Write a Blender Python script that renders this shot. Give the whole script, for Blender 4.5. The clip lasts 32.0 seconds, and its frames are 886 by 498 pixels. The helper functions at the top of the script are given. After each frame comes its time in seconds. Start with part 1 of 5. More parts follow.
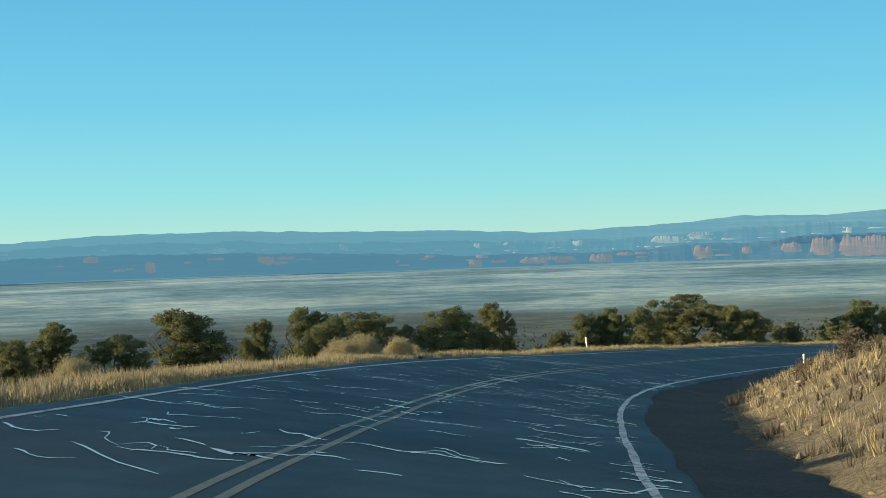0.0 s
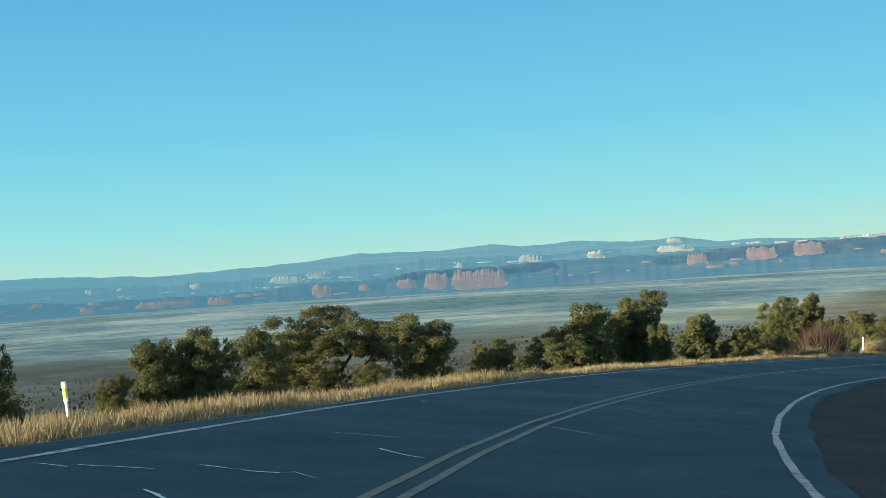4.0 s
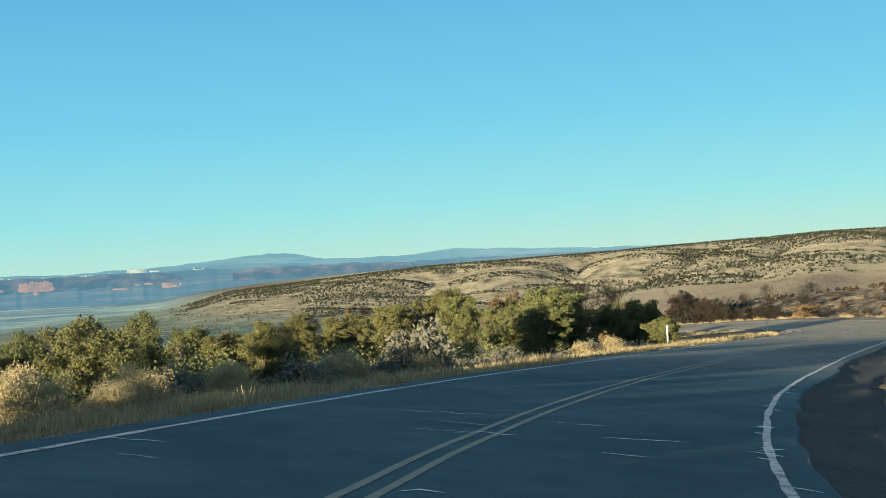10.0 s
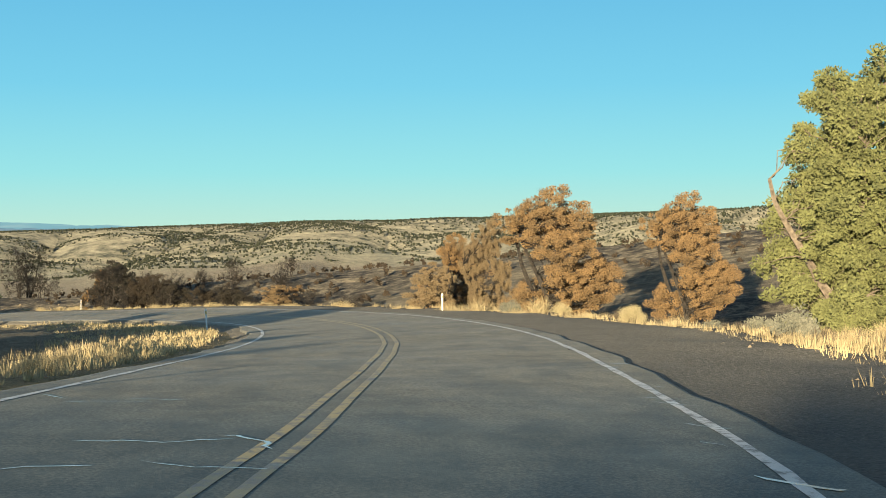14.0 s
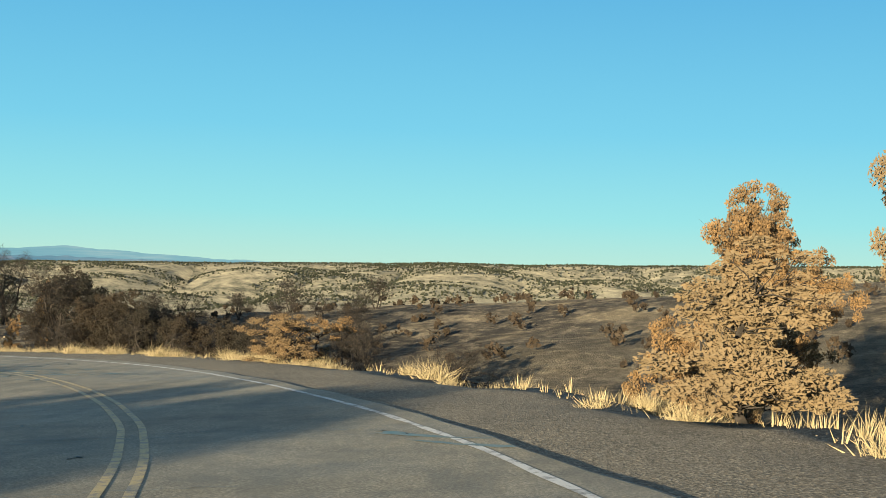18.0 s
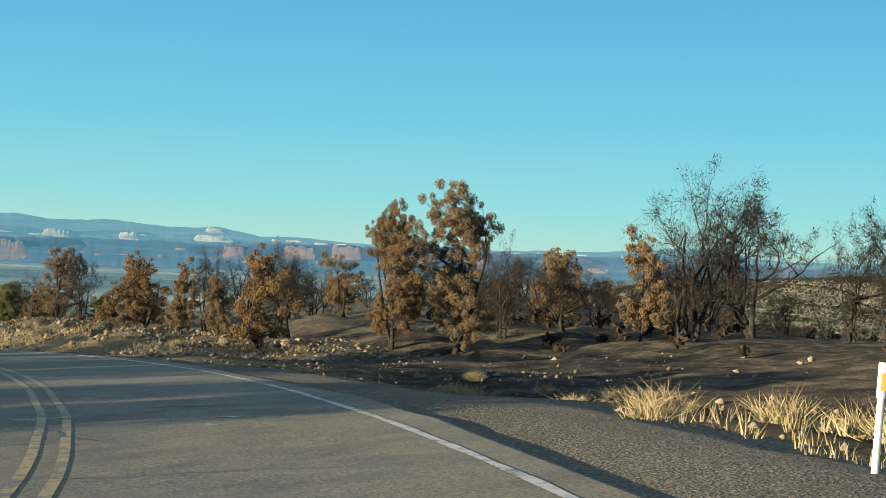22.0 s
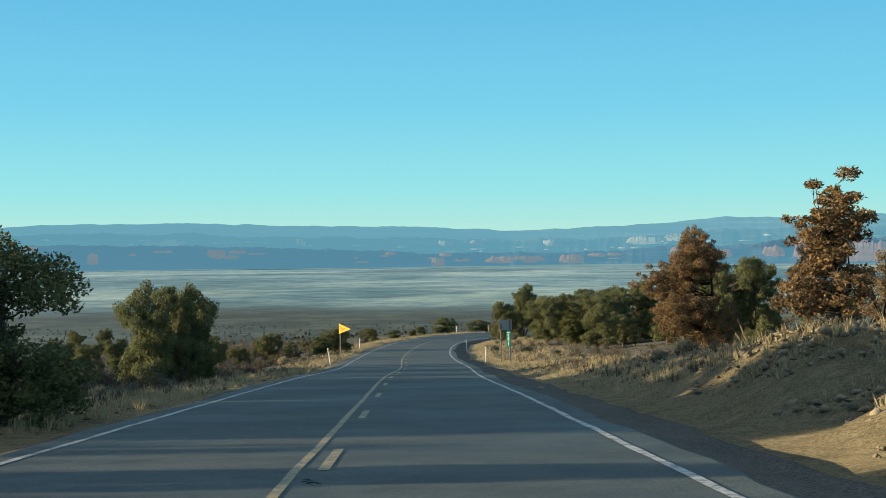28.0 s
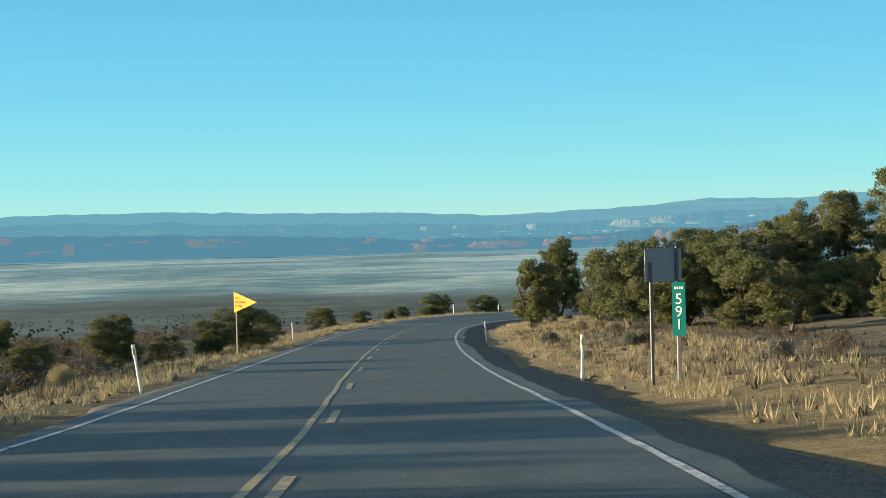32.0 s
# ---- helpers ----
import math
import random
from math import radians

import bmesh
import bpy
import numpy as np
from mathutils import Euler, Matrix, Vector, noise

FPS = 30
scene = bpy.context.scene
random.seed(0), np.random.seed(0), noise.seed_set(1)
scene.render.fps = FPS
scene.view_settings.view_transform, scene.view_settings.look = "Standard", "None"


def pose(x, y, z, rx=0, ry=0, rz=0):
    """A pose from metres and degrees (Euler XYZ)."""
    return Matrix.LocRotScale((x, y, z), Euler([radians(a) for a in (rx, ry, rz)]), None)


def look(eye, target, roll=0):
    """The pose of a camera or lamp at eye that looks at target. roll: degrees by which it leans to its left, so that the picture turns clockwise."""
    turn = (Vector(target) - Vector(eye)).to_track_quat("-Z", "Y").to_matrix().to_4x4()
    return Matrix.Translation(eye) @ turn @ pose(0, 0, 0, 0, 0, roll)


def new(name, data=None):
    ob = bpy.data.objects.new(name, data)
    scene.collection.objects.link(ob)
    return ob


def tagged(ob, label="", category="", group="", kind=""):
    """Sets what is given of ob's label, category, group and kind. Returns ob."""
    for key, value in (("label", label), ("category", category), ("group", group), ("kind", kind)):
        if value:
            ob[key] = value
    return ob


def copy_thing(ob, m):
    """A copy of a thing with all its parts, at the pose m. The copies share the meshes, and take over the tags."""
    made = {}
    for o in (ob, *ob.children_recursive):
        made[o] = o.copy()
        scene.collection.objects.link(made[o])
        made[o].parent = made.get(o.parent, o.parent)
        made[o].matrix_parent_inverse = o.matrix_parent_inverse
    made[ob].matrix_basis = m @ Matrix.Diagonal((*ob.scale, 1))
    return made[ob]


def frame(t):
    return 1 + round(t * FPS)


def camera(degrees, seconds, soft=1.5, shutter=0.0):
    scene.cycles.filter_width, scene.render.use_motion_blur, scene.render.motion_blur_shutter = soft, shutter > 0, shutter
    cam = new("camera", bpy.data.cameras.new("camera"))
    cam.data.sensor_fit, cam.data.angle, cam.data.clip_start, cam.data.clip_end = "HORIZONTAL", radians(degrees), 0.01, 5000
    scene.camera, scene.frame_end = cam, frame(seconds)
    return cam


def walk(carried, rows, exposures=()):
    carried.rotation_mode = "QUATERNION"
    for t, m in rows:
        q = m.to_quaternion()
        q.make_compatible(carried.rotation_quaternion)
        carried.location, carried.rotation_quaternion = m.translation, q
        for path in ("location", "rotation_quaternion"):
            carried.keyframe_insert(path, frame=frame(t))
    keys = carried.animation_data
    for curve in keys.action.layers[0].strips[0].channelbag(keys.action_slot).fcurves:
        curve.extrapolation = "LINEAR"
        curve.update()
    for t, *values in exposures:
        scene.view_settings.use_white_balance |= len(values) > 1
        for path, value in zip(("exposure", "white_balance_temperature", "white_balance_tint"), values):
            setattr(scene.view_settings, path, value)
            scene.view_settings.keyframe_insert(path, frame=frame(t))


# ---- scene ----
cam = camera(37.2, 32.0, soft=0.65)
PATH = [
    (0, (-28.768, -43.644, 2.994), (-25.851, -34.079, 2.979), -1.71),
    (0.5, (-26.849, -37.560, 2.496), (-23.743, -28.054, 2.525), -2.65),
    (1, (-24.741, -31.514, 2.022), (-21.323, -22.118, 2.127), -3.73),
    (1.5, (-22.457, -25.526, 1.573), (-18.660, -16.277, 1.792), -4.74),
    (2, (-19.893, -19.645, 1.126), (-15.719, -10.564, 1.468), -5.24),
    (2.5, (-16.963, -13.948, 0.659), (-12.448, -5.036, 1.085), -5.31),
    (3, (-13.950, -8.295, 0.175), (-9.093, 0.435, 0.619), -5.15),
    (3.5, (-10.454, -2.914, -0.339), (-5.266, 5.628, -0.004), -4.42),
    (4, (-6.552, 2.191, -0.848), (-1.030, 10.526, -0.674), -3.59),
    (4.5, (-2.322, 7.017, -1.316), (3.552, 15.110, -1.287), -3.14),
    (5, (2.002, 11.848, -1.765), (8.261, 19.647, -1.876), -2.93),
    (5.5, (6.417, 16.389, -2.189), (13.072, 23.851, -2.381), -2.95),
    (6, (11.013, 20.662, -2.611), (18.049, 27.765, -2.823), -3.23),
    (6.5, (15.968, 24.681, -3.063), (23.369, 31.403, -3.258), -3.29),
    (7, (21.324, 28.695, -3.530), (29.066, 35.021, -3.689), -3.37),
    (7.5, (26.998, 32.433, -3.995), (35.051, 38.360, -4.090), -3.18),
    (8, (32.842, 35.808, -4.489), (41.185, 41.321, -4.502), -2.89),
    (8.5, (38.882, 38.873, -4.992), (47.504, 43.936, -4.913), -2.86),
    (9, (45.149, 41.641, -5.481), (54.060, 46.176, -5.335), -3.09),
    (9.5, (51.639, 43.943, -6.018), (60.840, 47.857, -5.858), -3.38),
    (10, (58.166, 45.873, -6.554), (67.632, 49.095, -6.440), -3.41),
    (10.5, (64.724, 47.427, -7.050), (74.402, 49.944, -7.033), -3.59),
    (11, (71.445, 48.561, -7.516), (81.268, 50.431, -7.601), -3.46),
    (11.5, (78.251, 49.414, -7.889), (88.167, 50.697, -8.044), -3.72),
    (12, (85.153, 49.896, -8.240), (95.121, 50.667, -8.423), -3.78),
    (12.5, (92.106, 50.046, -8.611), (102.100, 50.362, -8.780), -3.37),
    (13, (99.130, 49.795, -8.970), (109.129, 49.739, -9.107), -2.69),
    (13.5, (105.987, 49.440, -9.293), (115.981, 49.113, -9.424), -1.34),
    (14, (112.803, 48.970, -9.584), (122.786, 48.403, -9.718), -0.39),
    (14.5, (119.470, 48.313, -9.815), (129.447, 47.649, -9.973), 0.37),
    (15, (126.142, 47.684, -10.044), (136.120, 47.039, -10.214), 0.86),
    (15.5, (132.972, 47.298, -10.331), (142.957, 46.763, -10.464), 1.00),
    (16, (139.876, 46.951, -10.653), (149.868, 46.545, -10.724), 0.74),
    (16.5, (146.891, 46.916, -11.003), (156.888, 46.669, -10.992), 0.85),
    (17, (154.194, 47.361, -11.371), (164.194, 47.294, -11.292), 0.97),
    (17.5, (161.418, 48.075, -11.716), (171.416, 48.227, -11.570), 1.44),
    (18, (168.390, 48.987, -12.042), (178.378, 49.443, -11.840), 1.87),
    (18.5, (175.085, 50.108, -12.367), (185.041, 51.013, -12.148), 2.53),
    (19, (181.654, 51.570, -12.712), (191.544, 53.038, -12.521), 2.94),
    (19.5, (188.149, 53.507, -13.061), (197.912, 55.667, -12.933), 3.22),
    (20, (194.417, 55.835, -13.377), (203.977, 58.766, -13.313), 3.18),
    (20.5, (200.405, 58.304, -13.613), (209.642, 62.134, -13.586), 3.03),
    (21, (205.939, 61.613, -13.877), (214.783, 66.281, -13.839), 3.04),
    (21.5, (211.113, 65.597, -14.193), (219.485, 71.065, -14.127), 3.00),
    (22, (215.859, 69.663, -14.537), (223.734, 75.825, -14.439), 2.44),
    (22.5, (220.251, 74.226, -14.844), (227.591, 81.017, -14.726), 2.30),
    (23, (224.339, 79.292, -15.123), (231.161, 86.603, -14.986), 2.13),
    (23.5, (228.048, 84.617, -15.407), (234.352, 92.379, -15.244), 2.02),
    (24, (231.362, 90.119, -15.704), (237.144, 98.276, -15.520), 1.90),
    (24.5, (234.315, 95.811, -16.056), (239.579, 104.311, -15.878), 1.60),
    (25, (236.985, 101.758, -16.461), (241.729, 110.560, -16.315), 1.01),
    (25.5, (239.430, 108.012, -16.890), (243.640, 117.082, -16.787), 0.36),
    (26, (241.624, 114.656, -17.369), (245.328, 123.944, -17.287), -0.03),
    (26.5, (243.599, 121.632, -17.886), (246.850, 131.089, -17.808), -0.39),
    (27, (245.594, 128.347, -18.377), (248.521, 137.909, -18.318), -0.63),
    (27.5, (247.469, 134.964, -18.862), (250.241, 144.572, -18.829), -0.66),
    (28, (249.314, 141.620, -19.348), (252.042, 151.241, -19.339), -0.58),
    (28.5, (251.217, 148.453, -19.846), (253.954, 158.071, -19.849), -0.48),
    (29, (253.130, 155.351, -20.359), (255.898, 164.960, -20.368), -0.44),
    (29.5, (255.138, 162.386, -20.860), (257.908, 171.995, -20.865), -0.31),
    (30, (257.075, 169.509, -21.374), (259.838, 179.120, -21.391), 0.00),
    (30.5, (258.971, 176.648, -21.899), (261.756, 186.252, -21.959), -0.06),
    (31, (260.787, 183.765, -22.459), (263.607, 193.359, -22.562), -0.35),
    (31.5, (262.592, 190.828, -23.013), (265.449, 200.410, -23.126), -0.85),
    (32, (264.380, 197.805, -23.528), (267.238, 207.387, -23.621), -1.41),
]

walk(cam, [(t, look(eye, target, roll)) for t, eye, target, roll in PATH], exposures=[(0.0, 2.0), (13.0, 2.0), (18.0, 2.0), (19.0, 1.82), (20.0, 1.95), (21.0, 1.92), (26.0, 2.0), (32.0, 2.1)])

# ---- sky, sun ----
SUN_AZ, SUN_EL = 70.0, 6.2          # degrees: to the left of +y, above the horizon
world = bpy.data.worlds.new("sky")
scene.world = world
world.use_nodes = True
wn = world.node_tree
wn.nodes.clear()
sky = wn.nodes.new("ShaderNodeTexSky")
sky.sky_type = "NISHITA"
sky.sun_disc = False
sky.sun_elevation = radians(SUN_EL)
sky.sun_rotation = radians(-SUN_AZ)
sky.altitude = 1900
sky.air_density, sky.dust_density, sky.ozone_density = 1.0, 0.3, 1.6
geo = wn.nodes.new("ShaderNodeTexCoord")
split = wn.nodes.new("ShaderNodeSeparateXYZ")
wn.links.new(geo.outputs["Generated"], split.inputs[0])
clear = wn.nodes.new("ShaderNodeValToRGB")           # the clear evening sky by height
for el, (at, c) in zip([clear.color_ramp.elements[0], clear.color_ramp.elements[1]] + [clear.color_ramp.elements.new(0.5) for _ in range(4)],
                       ((0.0, (0.47, 0.77, 0.66)), (1.0, (0.028, 0.17, 0.37)), (0.045, (0.28, 0.73, 0.77)), (0.11, (0.17, 0.60, 0.80)), (0.22, (0.100, 0.44, 0.73)), (0.45, (0.055, 0.32, 0.60)))):
    el.position, el.color = at, (*c, 1)
wn.links.new(split.outputs["Z"], clear.inputs[0])
tint = wn.nodes.new("ShaderNodeMix")
tint.data_type, tint.blend_type = "RGBA", "MIX"
tint.inputs["Factor"].default_value = 0.9
dim = wn.nodes.new("ShaderNodeMix")
dim.data_type, dim.blend_type = "RGBA", "MULTIPLY"
dim.inputs["Factor"].default_value = 1.0
dim.inputs["B"].default_value = (0.12, 0.12, 0.12, 1)
bg = wn.nodes.new("ShaderNodeBackground")
bg.inputs["Strength"].default_value = 0.27
wo = wn.nodes.new("ShaderNodeOutputWorld")
wn.links.new(sky.outputs[0], dim.inputs["A"])
wn.links.new(dim.outputs["Result"], tint.inputs["A"])
wn.links.new(clear.outputs[0], tint.inputs["B"])
wn.links.new(tint.outputs["Result"], bg.inputs[0])
wn.links.new(bg.outputs[0], wo.inputs[0])
sun_data = bpy.data.lights.new("sun", "SUN")
sun_data.energy, sun_data.angle, sun_data.color = 5.0, radians(0.6), (1.0, 0.79, 0.50)
sun = new("sun", sun_data)
sa, se = radians(SUN_AZ), radians(SUN_EL)
sun.matrix_world = look((-math.sin(sa) * math.cos(se) * 100, math.cos(sa) * math.cos(se) * 100, math.sin(se) * 100), (0, 0, 0))


# ---- materials ----
class Nodes:
    """A small builder for node materials."""

    def __init__(self, name, rough=0.9, spec=0.3):
        self.mat = bpy.data.materials.new(name)
        self.mat.use_nodes = True
        self.t = self.mat.node_tree
        self.b = self.t.nodes["Principled BSDF"]
        self.b.inputs["Roughness"].default_value = rough
        self.b.inputs["Specular IOR Level"].default_value = spec
        self.b.inputs["Diffuse Roughness"].default_value = 1.0 if rough > 0.55 else 0.0

    def node(self, kind, **values):
        n = self.t.nodes.new(kind)
        for k, v in values.items():
            n.inputs[k.replace("_", " ")].default_value = v
        return n

    def link(self, a, b):
        self.t.links.new(a, b)

    def place(self, scale=(1, 1, 1)):
        m = self.node("ShaderNodeMapping")
        m.inputs["Scale"].default_value = scale
        self.link(self.node("ShaderNodeNewGeometry").outputs["Position"], m.inputs["Vector"])
        return m.outputs[0]

    def local(self):
        return self.node("ShaderNodeTexCoord").outputs["Object"]

    def noise(self, scale, detail=4.0, rough=0.6, vec=None):
        n = self.node("ShaderNodeTexNoise", Scale=scale, Detail=detail, Roughness=rough)
        self.link(vec or self.place(), n.inputs["Vector"])
        return n.outputs["Fac"]

    def ramp(self, fac, *stops):
        r = self.node("ShaderNodeValToRGB")
        e = r.color_ramp.elements
        while len(e) < len(stops):
            e.new(0.5)
        for el, (p, c) in zip(e, stops):
            el.position, el.color = p, (*(c if isinstance(c, tuple) else (c, c, c)), 1)
        self.link(fac, r.inputs[0])
        return r.outputs[0]

    def mix(self, fac, a, b, mode="MIX"):
        m = self.node("ShaderNodeMix")
        m.data_type, m.blend_type = "RGBA", mode
        for key, v in (("Factor", fac), ("A", a), ("B", b)):
            socket = next(s for s in m.inputs if s.name == key and s.enabled)
            if isinstance(v, bpy.types.NodeSocket):
                self.link(v, socket)
            elif isinstance(v, tuple):
                socket.default_value = (*v, 1)
            else:
                socket.default_value = v
        return next(s for s in m.outputs if s.enabled)

    def rand(self):
        return self.node("ShaderNodeObjectInfo").outputs["Random"]

    def island(self):
        return self.node("ShaderNodeNewGeometry").outputs["Random Per Island"]

    def color(self, c):
        if isinstance(c, tuple):
            self.b.inputs["Base Color"].default_value = (*c, 1)
        else:
            self.link(c, self.b.inputs["Base Color"])
        return self

    def bump(self, height, strength=0.5, distance=0.05):
        n = self.node("ShaderNodeBump", Strength=strength, Distance=distance)
        self.link(height, n.inputs["Height"])
        self.link(n.outputs[0], self.b.inputs["Normal"])
        return self

    def through_light(self, c, amount):
        """Leaves let some light through."""
        out = self.t.nodes["Material Output"]
        tr = self.node("ShaderNodeBsdfTranslucent")
        if isinstance(c, tuple):
            tr.inputs[0].default_value = (*c, 1)
        else:
            self.link(c, tr.inputs[0])
        m = self.node("ShaderNodeMixShader")
        m.inputs[0].default_value = amount
        self.link(self.b.outputs[0], m.inputs[1])
        self.link(tr.outputs[0], m.inputs[2])
        self.link(m.outputs[0], out.inputs[0])
        return self


def asphalt_material():
    """Upper road with blue shade in its dark colour, browner older asphalt lower down."""
    n = Nodes("asphalt", 0.75, 0.14)
    fine = n.noise(70, 3)
    wide = n.noise(0.22, 5)
    blot = n.noise(1.1, 5, 0.7)
    at = n.node("ShaderNodeAttribute")
    at.attribute_name = "age_shade"
    # shade is put into this dark blue surface colour
    shaded_top = n.mix(0.5, n.ramp(wide, (0.3, (0.007, 0.021, 0.032)), (0.7, (0.011, 0.031, 0.045))), n.ramp(fine, (0.35, (0.005, 0.014, 0.022)), (0.65, (0.016, 0.041, 0.058))))
    old_top = n.mix(0.45, n.ramp(wide, (0.3, (0.058, 0.061, 0.051)), (0.7, (0.100, 0.100, 0.081))), n.ramp(fine, (0.36, (0.030, 0.033, 0.032)), (0.64, (0.27, 0.26, 0.225))))
    old_top = n.mix(0.35, old_top, n.ramp(n.noise(17, 5, 0.8), (0.40, (0.036, 0.038, 0.032)), (0.60, (0.28, 0.265, 0.21))))
    old_top = n.mix(0.45, old_top, n.ramp(n.noise(34, 3, 0.7), (0.42, (0.022, 0.025, 0.026)), (0.5, (0.080, 0.082, 0.075)), (0.58, (0.27, 0.26, 0.225))))
    track = n.noise(0.9, 6, 0.7, n.place((0.6, 1.6, 1)))
    old_top = n.mix(n.ramp(track, (0.42, 0.55), (0.56, 0.0)), old_top, (0.050, 0.056, 0.056))
    old_top = n.mix(0.3, old_top, n.ramp(blot, (0.35, 0.07), (0.6, (0.19, 0.172, 0.14))))
    shaded_top = n.mix(n.ramp(blot, (0.44, 0.0), (0.62, 0.5)), shaded_top, (0.024, 0.048, 0.062))
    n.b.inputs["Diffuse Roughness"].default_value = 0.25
    n.color(n.mix(at.outputs["Fac"], n.mix(1.0, shaded_top, (0.88, 1.10, 1.14), "MULTIPLY"), n.mix(1.0, old_top, (0.82, 0.83, 0.81), "MULTIPLY")))
    n.link(n.ramp(wide, (0.3, 0.6), (0.7, 0.85)), n.b.inputs["Roughness"])
    return n.bump(fine, 0.4, 0.008).mat


def paint_material(name, c, wear):
    n = Nodes(name, 0.6, 0.4)
    n.b.inputs["Diffuse Roughness"].default_value = 0.2
    w = n.noise(5, 6, 0.75)
    n.color(n.mix(n.ramp(w, (wear, 0.0), (wear + 0.12, 1.0)), c, (0.06, 0.06, 0.058)))
    return n.bump(n.noise(60), 0.4, 0.01).mat


def gravel_material():
    n = Nodes("gravel", 0.95, 0.15)
    n.b.inputs["Diffuse Roughness"].default_value = 0.4
    v = n.node("ShaderNodeTexVoronoi", Scale=22.0)
    n.link(n.place(), v.inputs["Vector"])
    chip = n.node("ShaderNodeTexVoronoi", Scale=36.0)
    n.link(n.place(), chip.inputs["Vector"])
    grey = n.node("ShaderNodeRGBToBW")
    n.link(chip.outputs["Color"], grey.inputs[0])
    stone = n.ramp(n.noise(15, 8, 0.85), (0.40, (0.018, 0.019, 0.018)), (0.5, (0.075, 0.071, 0.058)), (0.60, (0.26, 0.245, 0.20)))
    stone = n.mix(0.35, stone, n.ramp(grey.outputs[0], (0.3, (0.022, 0.023, 0.022)), (0.6, (0.075, 0.072, 0.060)), (0.85, (0.34, 0.32, 0.265))))
    worn = n.mix(0.3, stone, n.ramp(n.noise(0.5, 5), (0.35, (0.060, 0.058, 0.048)), (0.65, (0.125, 0.117, 0.093))))
    # shade put into a darker, bluer gravel for the upper shoulder
    shaded_gravel = n.mix(0.6, n.ramp(n.noise(14, 4), (0.35, (0.010, 0.016, 0.020)), (0.7, (0.055, 0.060, 0.062))), n.ramp(n.noise(0.5, 5), (0.35, (0.012, 0.018, 0.022)), (0.65, (0.030, 0.034, 0.036))))
    at = n.node("ShaderNodeAttribute")
    at.attribute_name = "age_shade"
    n.color(n.mix(at.outputs["Fac"], shaded_gravel, n.mix(1.0, worn, (0.8, 0.8, 0.82), "MULTIPLY")))
    return n.bump(n.mix(0.5, v.outputs["Distance"], chip.outputs["Distance"]), 0.7, 0.025).mat


def ground_material():
    n = Nodes("dry_ground", 0.95, 0.1)
    at = n.node("ShaderNodeAttribute")
    at.attribute_name = "soil"
    sep = n.node("ShaderNodeSeparateColor")
    n.link(at.outputs["Color"], sep.inputs[0])
    grass, burn, far = sep.outputs
    ridge = at.outputs["Alpha"]
    soil = n.ramp(n.noise(1.3, 8, 0.75), (0.36, (0.035, 0.036, 0.030)), (0.48, (0.105, 0.098, 0.076)), (0.56, (0.19, 0.175, 0.135)), (0.68, (0.32, 0.295, 0.225)))
    soil = n.mix(0.55, soil, n.ramp(n.noise(13, 6, 0.75), (0.40, (0.030, 0.030, 0.025)), (0.5, (0.11, 0.10, 0.078)), (0.60, (0.33, 0.305, 0.235))))
    blond = n.ramp(n.noise(2.1, 6), (0.3, (0.16, 0.138, 0.080)), (0.7, (0.44, 0.375, 0.215)))
    blond = n.mix(0.5, blond, n.ramp(n.noise(16, 6, 0.75), (0.40, (0.07, 0.055, 0.034)), (0.62, (0.46, 0.38, 0.23))))
    ash = n.ramp(n.noise(0.16, 8, 0.72), (0.38, (0.014, 0.015, 0.015)), (0.49, (0.045, 0.042, 0.038)), (0.55, (0.105, 0.094, 0.070)), (0.64, (0.23, 0.20, 0.138)))
    ash = n.mix(0.5, ash, n.ramp(n.noise(0.7, 8, 0.8), (0.42, (0.012, 0.013, 0.013)), (0.5, (0.05, 0.046, 0.040)), (0.60, (0.25, 0.22, 0.16))))
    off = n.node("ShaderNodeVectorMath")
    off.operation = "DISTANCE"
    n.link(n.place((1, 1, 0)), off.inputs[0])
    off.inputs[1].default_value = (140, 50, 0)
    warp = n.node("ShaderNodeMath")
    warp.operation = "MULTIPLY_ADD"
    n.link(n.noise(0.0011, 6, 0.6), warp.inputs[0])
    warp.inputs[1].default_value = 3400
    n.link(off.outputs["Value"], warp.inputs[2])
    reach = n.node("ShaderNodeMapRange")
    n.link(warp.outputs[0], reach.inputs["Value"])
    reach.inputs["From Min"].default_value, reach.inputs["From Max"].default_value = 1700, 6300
    # valley floor in belts by distance, haze painted in as blue base colour
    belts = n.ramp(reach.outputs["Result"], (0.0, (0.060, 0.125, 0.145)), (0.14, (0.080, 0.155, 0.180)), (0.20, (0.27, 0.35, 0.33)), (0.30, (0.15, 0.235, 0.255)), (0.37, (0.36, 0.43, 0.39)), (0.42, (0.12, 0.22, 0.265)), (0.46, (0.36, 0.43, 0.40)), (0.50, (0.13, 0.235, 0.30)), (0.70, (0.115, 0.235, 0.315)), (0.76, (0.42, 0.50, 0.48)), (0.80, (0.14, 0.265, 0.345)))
    hazy_plain = n.ramp(n.noise(0.0050, 10, 0.72), (0.38, (0.045, 0.130, 0.185)), (0.46, (0.12, 0.225, 0.28)), (0.50, (0.24, 0.335, 0.345)), (0.53, (0.50, 0.53, 0.43)), (0.56, (0.13, 0.225, 0.265)), (0.62, (0.42, 0.47, 0.40)), (0.68, (0.15, 0.25, 0.285)))
    hazy_plain = n.mix(0.45, hazy_plain, n.ramp(n.noise(0.024, 8, 0.78), (0.42, (0.030, 0.090, 0.125)), (0.5, (0.18, 0.265, 0.29)), (0.57, (0.56, 0.57, 0.45))))
    hazy_plain = n.mix(0.5, hazy_plain, belts)
